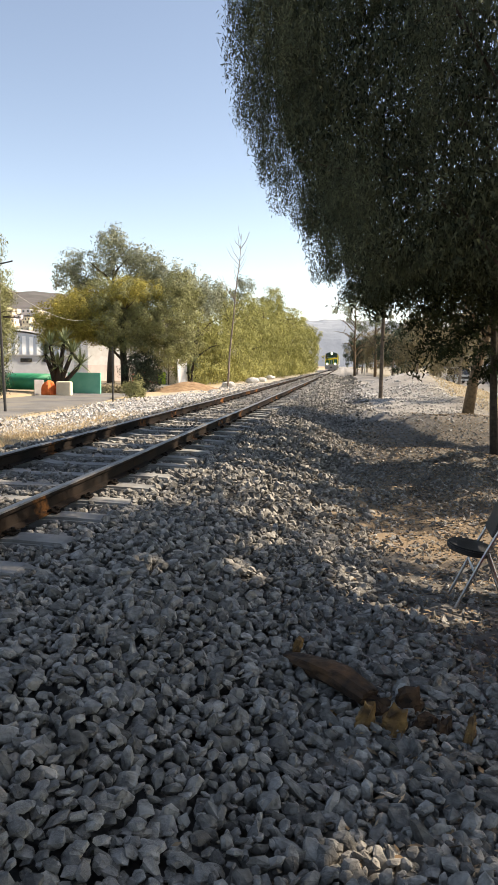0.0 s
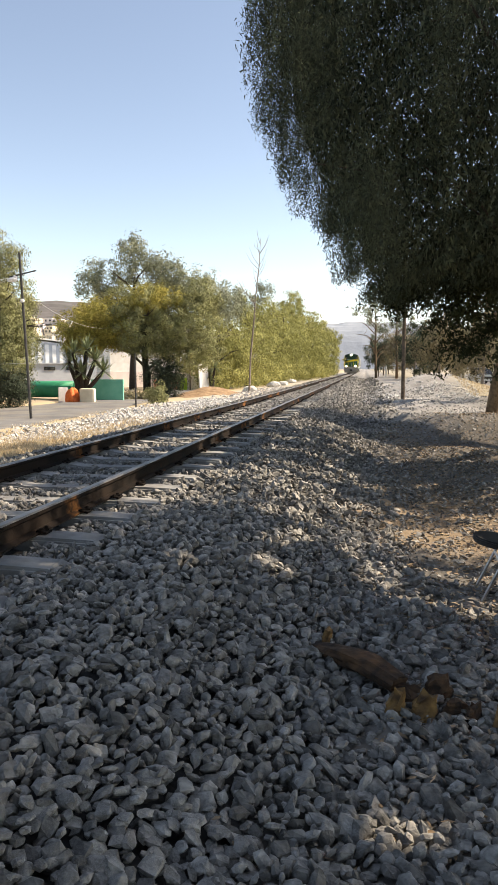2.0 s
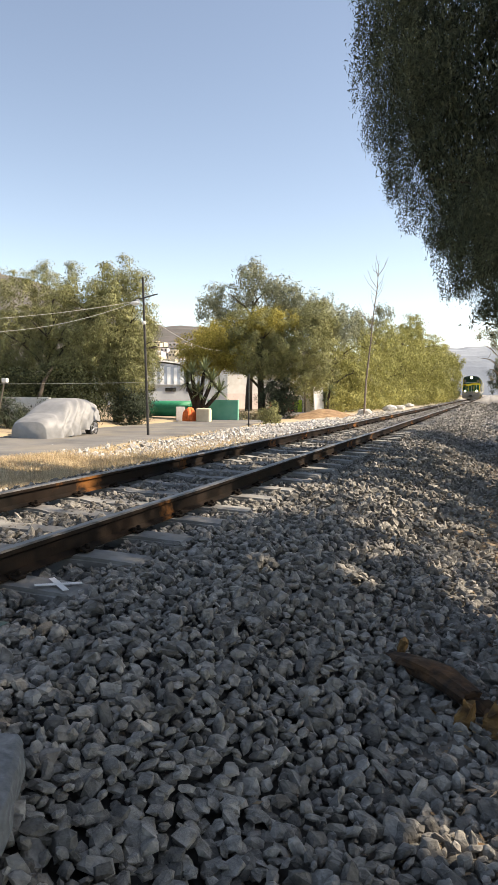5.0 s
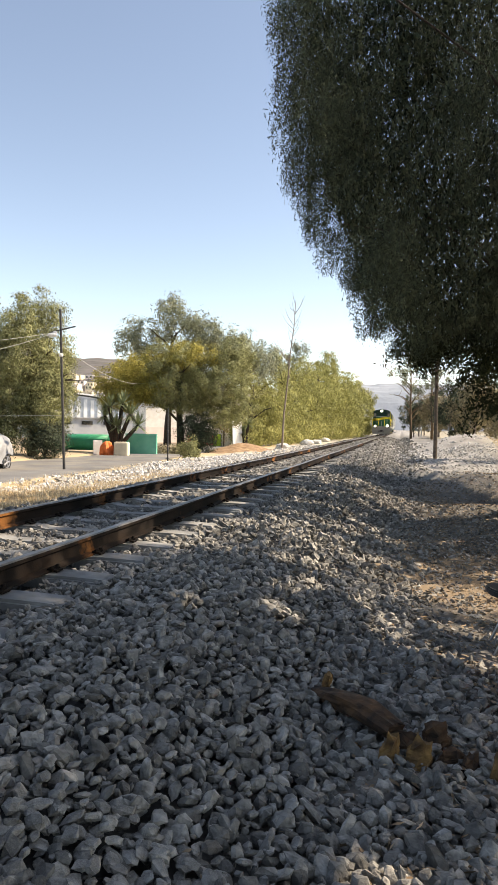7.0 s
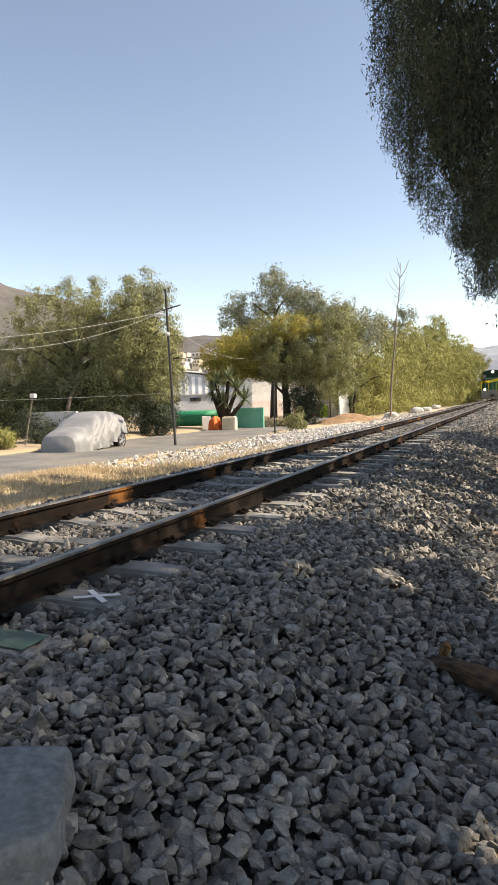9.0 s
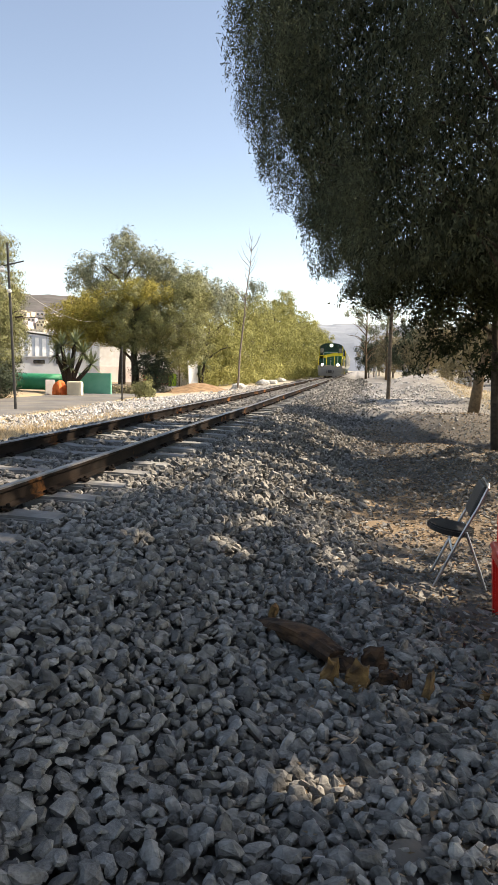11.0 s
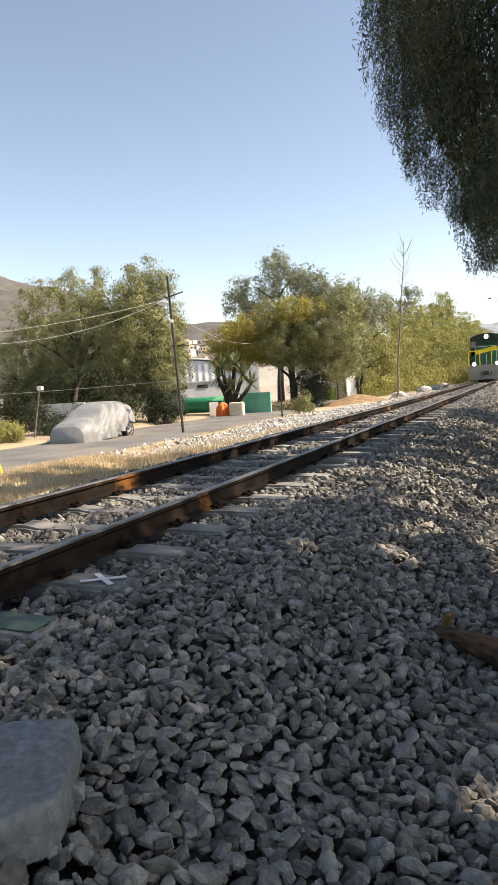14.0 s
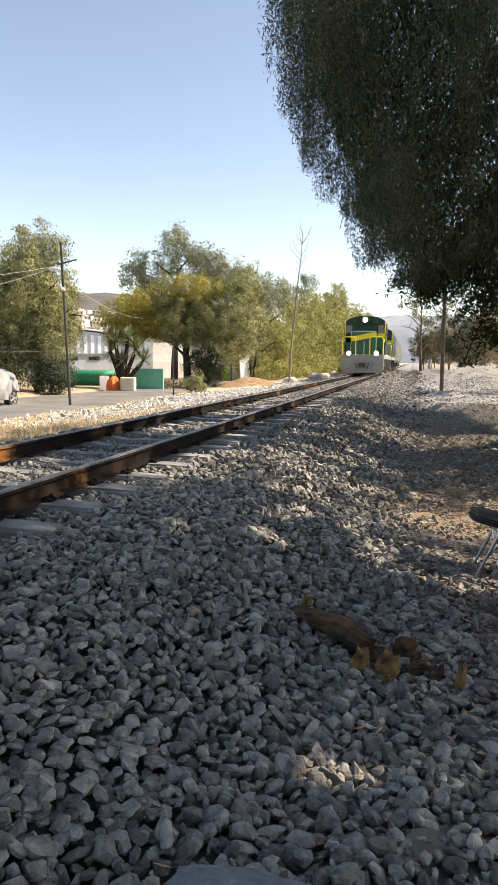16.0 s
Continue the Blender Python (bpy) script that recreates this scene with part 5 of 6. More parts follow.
def build_locomotive(label):
    """Front at y = 0, facing -y, rail top at z = 0."""
    t = thing("locomotive", pose(0, 60, 0.18), label, "locomotive", "diesel locomotives")
    # pilot and deck
    bm = bmesh.new()
    prism(bm, [(-1.5, 0.62), (-1.42, 0.16), (1.42, 0.16), (1.5, 0.62), (1.5, 1.35), (-1.5, 1.35)], 0.0, 0.35)
    pil = part("pilot", bm, M["loco_grey"], t, "dusty grey front pilot sheet")
    bm = bmesh.new()
    box(bm, 0.5, 0.5, 0.34, 0, -0.22, 0.72, bevel=0.06)
    part("coupler", bm, M["steel_dark"], pil)
    for x in (-0.45, 0.45):
        bm = bmesh.new()
        tube(bm, [(x, -0.02, 0.85), (x, -0.2, 0.7), (x * 0.8, -0.2, 0.45)], 0.03, 0.03, 6)
        part("air_hose", bm, M["tyre"], pil)
    for x in (-1.02, 1.02):
        bm = bmesh.new()
        box(bm, 0.5, 0.06, 0.75, x, -0.03, 0.72, bevel=0.02)
        part("step_plate", bm, M["loco_grey"], pil)
    bm = bmesh.new()
    box(bm, 3.0, 17.2, 0.14, 0, 8.6, 1.40, bevel=0.02)
    part("deck", bm, M["loco_grey"], t)
    bm = bmesh.new()
    box(bm, 2.4, 5.0, 0.75, 0, 8.6, 0.85, bevel=0.12)
    part("fuel_tank", bm, M["loco_dark"], t)
    # high short hood in front
    def hood(w, h0, h1):
        return [(-w, h0), (w, h0), (w, h1 - 0.25), (w - 0.12, h1 - 0.06), (w - 0.4, h1), (-w + 0.4, h1), (-w + 0.12, h1 - 0.06), (-w, h1 - 0.25)]
    bm = bmesh.new()
    prism(bm, hood(0.92, 1.47, 3.25), 0.75, 2.3)
    nose = part("nose", bm, M["loco_green"], t, "green short hood with a yellow band")
    bm = bmesh.new()
    sweep = lambda x: 2.55 + 0.42 / (1 + math.exp(-x * 2.2))
    bands = []
    for x0, x1, y in ((-1.5, -0.93, 2.265), (-0.915, 0.915, 0.715), (0.93, 1.5, 2.265)):
        xs = np.linspace(x0, x1, 9)
        bands.append(([(x, sweep(x) - 0.18) for x in xs] + [(x, sweep(x) + 0.18) for x in xs[::-1]], y))
    for outline, y in bands:
        bm = bmesh.new()
        prism(bm, outline, y, y + 0.03)
        part("yellow_band", bm, M["loco_yellow"], nose)
    bm = bmesh.new()
    for x in (-0.9, 0.9):
        box(bm, 0.03, 0.03, 1.65, x, 0.735, 2.3)
    box(bm, 1.8, 0.03, 0.03, 0, 0.735, 3.12)
    box(bm, 0.04, 0.03, 0.9, 0.05, 0.735, 1.95)
    part("trim", bm, M["white_paint"], nose, "thin white lining")
    # cab with an arched roof
    arch = [(-1.52, 1.47), (1.52, 1.47), (1.55, 3.75)] + [(1.55 * math.cos(a), 3.75 + 0.62 * math.sin(a)) for a in np.linspace(0.12, math.pi - 0.12, 13)] + [(-1.55, 3.75)]
    bm = bmesh.new()
    prism(bm, arch, 2.3, 4.6)
    cab = part("cab", bm, M["loco_dark"], t, "dark green cab with an arched roof")
    for x in (-1.18, 1.18):
        bm = bmesh.new()
        box(bm, 0.48, 0.05, 0.62, x, 2.28, 3.38, bevel=0.02)
        part("window", bm, M["glass"], cab)
        bm = bmesh.new()
        box(bm, 0.5, 0.04, 0.9, x, 2.285, 2.3)
        part("door_panel", bm, M["loco_green"], cab)
    for s in (-1, 1):
        bm = bmesh.new()
        box(bm, 0.05, 1.5, 0.7, s * 1.545, 3.4, 3.2, bevel=0.01)
        part("window", bm, M["glass"], cab)
        bm = bmesh.new()
        box(bm, 0.3, 0.3, 0.26, s * 0.75, 2.22, 3.95, bevel=0.02)
        part("number_board", bm, M["loco_dark"], cab)
    bm = bmesh.new()
    box(bm, 0.55, 0.3, 0.5, 0, 2.18, 4.05, bevel=0.06)
    part("headlight_housing", bm, M["loco_dark"], cab)
    bm = bmesh.new()
    rod(bm, (0, 1.98, 4.05), (0, 2.03, 4.05), 0.16, 0.16, 20)
    part("headlight", bm, M["lamp"], cab, "bright warm headlight")
    for x in (-0.98, 0.98):
        bm = bmesh.new()
        rod(bm, (x, -0.1, 1.55), (x, 0.1, 1.55), 0.19, 0.19, 18)
        h = part("ditch_light_housing", bm, M["loco_grey"], t)
        bm = bmesh.new()
        rod(bm, (x, -0.13, 1.55), (x, -0.105, 1.55), 0.135, 0.135, 18)
        part("ditch_light", bm, M["lamp"], h, "bright warm ditch light")
    # hand rails
    for s in (-1, 1):
        bm = bmesh.new()
        tube(bm, [(s * 1.45, 0.12, 1.45), (s * 1.45, 0.1, 2.6), (s * 1.35, 0.1, 2.72), (s * 0.6, 0.1, 2.72), (s * 0.5, 0.1, 2.6), (s * 0.5, 0.12, 1.45)], 0.035, 0.035, 6)
        part("front_hand_rail", bm, M["loco_yellow"], t, "yellow hand rail")
        bm = bmesh.new()
        tube(bm, [(s * 1.47, 0.15, 0.4), (s * 1.47, 0.12, 2.3), (s * 1.47, 2.2, 2.6), (s * 1.47, 2.28, 3.9)], 0.035, 0.035, 6)
        part("side_hand_rail", bm, M["loco_yellow"], t, "yellow hand rail")
        bm = bmesh.new()
        tube(bm, [(s * 1.47, 4.7, 2.45), (s * 1.47, 17.0, 2.45)], 0.025, 0.025, 6)
        for k in range(8):
            rod(bm, (s * 1.47, 4.9 + k * 1.7, 1.45), (s * 1.47, 4.9 + k * 1.7, 2.45), 0.02, 0.02, 6)
        part("walkway_rail", bm, M["loco_grey"], t)
        bm = bmesh.new()
        box(bm, 0.04, 16.6, 0.28, s * 1.51, 8.6, 1.3)
        part("sill", bm, M["loco_grey"], t)
    # long hood
    bm = bmesh.new()
    prism(bm, hood(0.95, 1.47, 3.85), 4.6, 16.6)
    hd = part("long_hood", bm, M["loco_green"], t)
    for k in range(6):
        bm = bmesh.new()
        box(bm, 0.04, 1.4, 1.2, 0.965, 5.9 + k * 1.8, 2.6)
        part("hood_door", bm, M["loco_dark"], hd)
    for k in range(3):
        bm = bmesh.new()
        rod(bm, (0, 10.5 + k * 2.0, 3.85), (0, 10.5 + k * 2.0, 4.15), 0.65, 0.6, 20)
        part("radiator_fan", bm, M["loco_dark"], hd)
    bm = bmesh.new()
    box(bm, 0.5, 1.4, 0.4, 0, 7.0, 4.0, bevel=0.05)
    part("exhaust_stack", bm, M["steel_dark"], hd)
    truck(t, 3.2, WHEELS)
    truck(t, 13.8, WHEELS)
    return t


def build_wagon():
    t = thing("hopper_wagon", pose(0, 100, 0.18), "dusty pale grey hopper wagon", "wagon", "wagons of the train")
    bm = bmesh.new()
    prism(bm, [(-0.9, 1.0), (0.9, 1.0), (1.5, 1.8), (1.52, 3.8), (1.1, 4.4), (-1.1, 4.4), (-1.52, 3.8), (-1.5, 1.8)], 1.0, 14.5)
    body = part("body", bm, M["wagon"], t)
    for s in (-1, 1):
        for k in range(12):
            bm = bmesh.new()
            box(bm, 0.08, 0.1, 2.0, s * 1.54, 1.4 + k * 1.15, 2.8)
            part("rib", bm, M["wagon"], body)
    bm = bmesh.new()
    box(bm, 2.6, 15.3, 0.25, 0, 7.75, 1.05)
    part("underframe", bm, M["loco_dark"], t)
    truck(t, 2.0, WHEELS)
    truck(t, 13.4, WHEELS)
    return t


LOCO = build_locomotive("green and yellow diesel locomotive with lit headlights and dusty pilot")
LOCO2 = build_locomotive("second green diesel locomotive coupled behind the first")
WAGONS = [build_wagon() for _ in range(3)]


# ---- chairs ----
def build_folding_chair(x, y, rz):
    t = thing("folding_chair", pose(x, y, G(x, y) + 0.015, 0, 0, rz), "black padded folding chair with a scuffed chrome frame", "chair")
    # faces -x; seat front at x = -0.2
    bm = bmesh.new()
    bmesh.ops.create_cone(bm, cap_ends=True, segments=24, radius1=0.17, radius2=0.175, depth=0.05, matrix=pose(-0.01, 0, 0.42, 0, 8, 0) @ Matrix.Diagonal((1, 1.08, 1, 1)))
    bmesh.ops.bevel(bm, geom=[e for e in bm.edges if abs(e.verts[0].co.z - e.verts[1].co.z) < 0.02], offset=0.012, segments=2, affect="EDGES")
    part("seat", bm, M["black_seat"], t)
    bm = bmesh.new()
    box(bm, 0.04, 0.37, 0.25, 0.165, 0, 0.655, 0, 22, 0, 0.018)
    part("backrest", bm, M["black_seat"], t)
    for s in (-0.2, 0.2):
        bm = bmesh.new()
        tube(bm, [(-0.13, s, 0.0), (0.05, s, 0.40), (0.16, s, 0.62), (0.22, s, 0.765), (0.225, s * 0.75, 0.785), (0.225, 0, 0.79)], 0.011, 0.011, 8)
        part("front_leg", bm, M["chrome"], t)
        bm = bmesh.new()
        tube(bm, [(0.09, s * 0.9, 0.43), (0.17, s * 0.9, 0.22), (0.25, s * 0.9, 0.0)], 0.011, 0.011, 8)
        part("rear_leg", bm, M["chrome"], t)
    for p in ((0.0, 0.29), (0.19, 0.16)):
        bm = bmesh.new()
        rod(bm, (p[0], -0.19, p[1]), (p[0], 0.19, p[1]), 0.009, 0.009, 6)
        part("stretcher", bm, M["chrome"], t)
    return t


def plate(bm, outline, y0, y1, bevel=0.008):
    prism(bm, outline, y0, y1)
    bmesh.ops.bevel(bm, geom=bm.edges[:], offset=bevel, segments=2, affect="EDGES", profile=0.6)
    return bm


def build_red_chair(x, y, rz, z_off=0.0):
    t = thing("plastic_chair", pose(x, y, G(x, y) + z_off, 0, 0, rz), "glossy red moulded plastic armchair on the gravel", "chair", "red plastic chairs")
    # faces -x
    bm = bmesh.new()
    box(bm, 0.52, 0.50, 0.028, 0, 0, 0.475, 0, 2, 0, 0.012)
    rod(bm, (-0.255, -0.25, 0.475), (-0.255, 0.25, 0.475), 0.024, 0.024, 10)
    part("seat", bm, M["red"], t, smooth=True)
    bm = bmesh.new()
    box(bm, 0.022, 0.50, 0.075, -0.255, 0, 0.435, bevel=0.008)
    for s in (-1, 1):
        box(bm, 0.48, 0.022, 0.075, 0, s * 0.265, 0.435, bevel=0.008)
    part("apron", bm, M["red"], t)
    for sx, sy, dx in ((-1, -1, 0.015), (-1, 1, 0.015), (1, -1, 0.07), (1, 1, 0.07)):
        bm = bmesh.new()
        px, py = sx * 0.222, sy * 0.235
        a = [(px - 0.045, py - 0.045), (px + 0.045, py - 0.045), (px + 0.045, py + 0.045), (px - 0.045, py + 0.045)]
        top = [bm.verts.new((u, v, 0.465)) for u, v in a]
        low = [bm.verts.new((px + (u - px) * 0.68 + dx, py + (v - py) * 0.72 + sy * 0.03, 0)) for u, v in a]
        for k in range(4):
            bm.faces.new((low[k], low[(k + 1) % 4], top[(k + 1) % 4], top[k]))
        bm.faces.new(top)
        bm.faces.new(low[::-1])
        bmesh.ops.recalc_face_normals(bm, faces=bm.faces[:])
        bmesh.ops.bevel(bm, geom=[e for e in bm.edges if abs(e.verts[0].co.z - e.verts[1].co.z) > 0.2], offset=0.014, segments=2, affect="EDGES")
        part("leg", bm, M["red"], t)
    for s in (-1, 1):
        bm = bmesh.new()
        up = [(-0.235, 0.465), (-0.24, 0.68), (-0.215, 0.735), (-0.16, 0.752), (0.02, 0.775), (0.09, 0.80), (0.18, 0.875), (0.24, 0.90), (0.32, 0.905)]
        dn = [(0.32, 0.845), (0.26, 0.84), (0.2, 0.815), (0.11, 0.745), (0.03, 0.712), (-0.11, 0.695), (-0.15, 0.67), (-0.165, 0.62), (-0.155, 0.465)]
        y0 = s * 0.262
        plate(bm, up + dn, y0 - 0.022, y0 + 0.022)
        part("armrest", bm, M["red"], t)
    for k in range(7):
        v = -0.2 + 0.4 * k / 6
        bm = bmesh.new()
        box(bm, 0.022, 0.045, 0.42, 0.30 - 0.5 * v * v, v, 0.69, 0, 12, 0, 0.008)
        part("back_slat", bm, M["red"], t)
    bm = bmesh.new()
    box(bm, 0.035, 0.54, 0.075, 0.335, 0, 0.905, 0, 12, 0, 0.014)
    box(bm, 0.03, 0.5, 0.06, 0.24, 0, 0.51, 0, 12, 0, 0.012)
    part("backrest_frame", bm, M["red"], t)
    return t


build_folding_chair(4.16, 5.48, -4)
build_red_chair(4.58, 4.56, -3)
build_red_chair(4.58, 3.80, 2)


# ---- things on the stones ----
def build_slab(x, y, z, sx, sy, sz, rz, tilt, seed, label):
    bm = bmesh.new()
    box(bm, sx, sy, sz, bevel=min(sx, sy, sz) * 0.3)
    bmesh.ops.subdivide_edges(bm, edges=bm.edges[:], cuts=5, use_grid_fill=True)
    for v in bm.verts:
        k = 1 - 0.22 * ((v.co.x / sx * 2) ** 2 + (v.co.y / sy * 2) ** 2) / 2
        v.co = Vector((v.co.x * k, v.co.y * k, v.co.z * (0.7 + 0.3 * k)))
        v.co += Vector((1, 1, 0.25)) * 0.035 * noise.noise(v.co * 6 + Vector((seed, 0, 0))) + v.co.normalized() * 0.009 * noise.noise(v.co * 18) + Vector((0, 0, 1)) * 0.003 * noise.noise(v.co * 50)
    ob = link_mesh("concrete_slab", bm, M["slab"], smooth=True)
    ob.matrix_basis = pose(x, y, z, tilt, 3, rz)
    tagged(ob, label, "concrete slab")


build_slab(1.96, 1.69, -0.02, 0.60, 0.56, 0.16, 28, 2, 1, "worn grey concrete slab lying on the ballast")
build_slab(3.2, 1.64, -0.2, 0.42, 0.30, 0.14, -4, 0, 5, "broken grey concrete lump sunk in the ballast")


def bark_chunk(x, y, w, d, h, rz, lean, seed, mat, label):
    """A torn stub of bark among the stones."""
    bm = bmesh.new()
    n = 12
    rows = []
    for i in range(9):
        f = i / 8
        ring = []
        for k in range(n):
            a = 6.2832 * k / n
            q = noise.noise(Vector((math.cos(a) * 1.6, math.sin(a) * 1.6, f * 2.0 + seed * 3)))
            e = noise.noise(Vector((math.cos(a) * 4.5, math.sin(a) * 4.5, f * 5.0 + seed * 7)))
            p = Vector((w * 0.5 * math.cos(a), d * 0.5 * math.sin(a), 0)) * (1.1 - 0.4 * f + 0.55 * q + 0.3 * e)
            top = h * (0.12 + 0.5 * noise.noise(Vector((math.cos(a) * 2.5, math.sin(a) * 2.5, seed * 5.1)))) if i > 6 else 0
            ring.append(bm.verts.new((p.x + 0.12 * h * f * f, p.y, f * h + top * (i - 6) * 0.5)))
        rows.append(ring)
    for a, b in zip(rows, rows[1:]):
        for k in range(n):
            bm.faces.new((a[k], a[(k + 1) % n], b[(k + 1) % n], b[k]))
    bm.faces.new(rows[0][::-1])
    bm.faces.new(rows[-1])
    ob = link_mesh("bark_piece", bm, M[mat])
    ob.matrix_basis = pose(x, y, G(x, y) - 0.005, lean, 4, rz)
    tagged(ob, label, "debris", "dry debris on the stones")


def build_log():
    """A split rotten log with ragged ends, lying on the stones."""
    bm = bmesh.new()
    x, y = 3.13, 3.82
    a, b = Vector((-0.19, 0.15, 0.085)), Vector((0.24, -0.22, 0.07))
    d = (b - a).normalized()
    u, w = d.cross(Vector((0, 0, 1))).normalized(), Vector((0, 0, 1))
    rows = []
    for i in range(25):
        f = i / 24
        ring = []
        for k in range(16):
            t = 6.2832 * k / 16
            rad = (0.042 + 0.025 * math.sin(f * 2.6)) * (1 + 0.35 * noise.noise(Vector((math.cos(t) * 2, math.sin(t) * 2, f * 2.5))) + 0.22 * noise.noise(Vector((math.cos(t) * 6, math.sin(t) * 6, f * 5))))
            slip = 0.10 * noise.noise(Vector((math.cos(t) * 2.2, math.sin(t) * 2.2, 9))) * (abs(f - 0.5) * 2) ** 4
            flat = 0.62 if math.sin(t) > 0.2 else 0.85
            ring.append(bm.verts.new(a.lerp(b, f) + d * slip + u * math.cos(t) * rad * 1.15 + w * (math.sin(t) * rad * flat + 0.03 * math.sin(f * 3.1))))
        rows.append(ring)
    for p, q in zip(rows, rows[1:]):
        for k in range(16):
            bm.faces.new((p[k], p[(k + 1) % 16], q[(k + 1) % 16], q[k]))
    bm.faces.new(rows[0][::-1])
    bm.faces.new(rows[-1])
    bmesh.ops.recalc_face_normals(bm, faces=bm.faces[:])
    ob = link_mesh("log", bm, M["log"])
    ob.matrix_basis = pose(x, y, G(x, y))
    tagged(ob, "short brown rotten log lying on the stones", "log")


build_log()
for x, y, w, d, h, rz, lean, seed, mat in ((3.37, 3.54, 0.095, 0.06, 0.13, 20, 8, 1, "dryleaf"), (3.51, 3.54, 0.12, 0.07, 0.13, -10, 5, 2, "dryleaf"), (3.85, 3.52, 0.07, 0.05, 0.12, 40, -6, 3, "dryleaf"), (3.24, 3.64, 0.10, 0.07, 0.05, 0, 0, 4, "dryleaf"),
                                           (3.66, 3.60, 0.15, 0.07, 0.07, 30, 0, 5, "log"), (3.44, 3.70, 0.20, 0.09, 0.08, -35, 0, 6, "log"), (3.58, 3.74, 0.16, 0.08, 0.11, 15, 6, 7, "log"), (3.74, 3.56, 0.11, 0.07, 0.08, 60, 0, 8, "log"), (4.0, 3.50, 0.18, 0.06, 0.04, -20, 0, 9, "log"),
                                           (3.02, 4.22, 0.07, 0.05, 0.09, 30, 10, 10, "dryleaf"), (4.12, 3.62, 0.08, 0.06, 0.04, 10, 0, 11, "dryleaf")):
    bark_chunk(x - 0.05, y - 0.12, w, d, h, rz, lean, seed, mat, "upright torn chunk of orange-brown bark among the stones" if h > 0.11 else "dark rotten piece of wood on the stones" if mat == "log" else "small yellow-brown piece of bark on the stones")


def build_litter():
    g = np.random.default_rng(31)
    n = 46000
    p = np.column_stack([g.uniform(2.7, 8.0, n), g.uniform(1.2, 20, n)])
    p = p[g.random(len(p)) < np.clip((p[:, 0] - 3.0) / 1.3, 0.04, 1)]
    c = np.column_stack([p, gz(p[:, 0], p[:, 1]) + 0.03 + g.uniform(0, 0.015, len(p))])
    v, f = leaves(c, 0.028, 2.2, 0, 32, quads=True)
    v = v.reshape(-1, 4, 3)
    mid = v.mean(1, keepdims=True)
    v[:, :, 2] = mid[:, :, 2] + (v[:, :, 2] - mid[:, :, 2]) * 0.3
    ob = np_mesh("leaf_litter", v.reshape(-1, 3), f, M["litter"])
    tagged(ob, "scattered dry brown leaves and twigs on the soil", "leaf litter", kind="stuff")
    p = np.concatenate([scatter(3.2, 6.8, 1.2, 6.6, 0.058, 41, 0.72), scatter(3.2, 6.8, 6.6, 9.6, 0.066, 45, 0.6), scatter(3.2, 7.5, 9.6, 16.0, 0.07, 44, 0.95), scatter(2.9, 8.5, 16.0, 36.0, 0.12, 43, 0.85)])
    pos = np.column_stack([p, gz(p[:, 0], p[:, 1]) + 0.008])
    # stones of the sunlit far stretch take the paler material
    dusty = p[:, 1] + g.normal(size=len(p)) * 0.6 > far_ridge(p[:, 0]) - 0.4
    for sel, mat, label in ((~dusty, "stone", "loose grey stones scattered over the soil"), (dusty, "pale_gravel", "dusty gravel heaped beside the track, paled as if sunlit")):
        ob, _ = stones_mesh("loose_stones", pos[sel], np.full(sel.sum(), 0.033), 42, M[mat], "", "", 0.35, SHAPES_LOW)
        tagged(ob, label, "stones", kind="stuff")


build_litter()


def build_sticks():
    r = random.Random(17)
    for k in range(26):
        x, y = r.uniform(3.0, 5.4), r.uniform(2.2, 12)
        a, ln = r.uniform(0, 6.28), r.uniform(0.15, 0.5)
        bm = bmesh.new()
        z = G(x, y) + 0.035
        tube(bm, [(x, y, z), (x + math.cos(a) * ln * 0.5, y + math.sin(a) * ln * 0.5, z + 0.02), (x + math.cos(a + 0.2) * ln, y + math.sin(a + 0.2) * ln, z)], 0.008, 0.004, 5)
        tagged(link_mesh("stick", bm, M["twig"]), "thin dry stick lying on the ground", "stick", "dry sticks")


build_sticks()


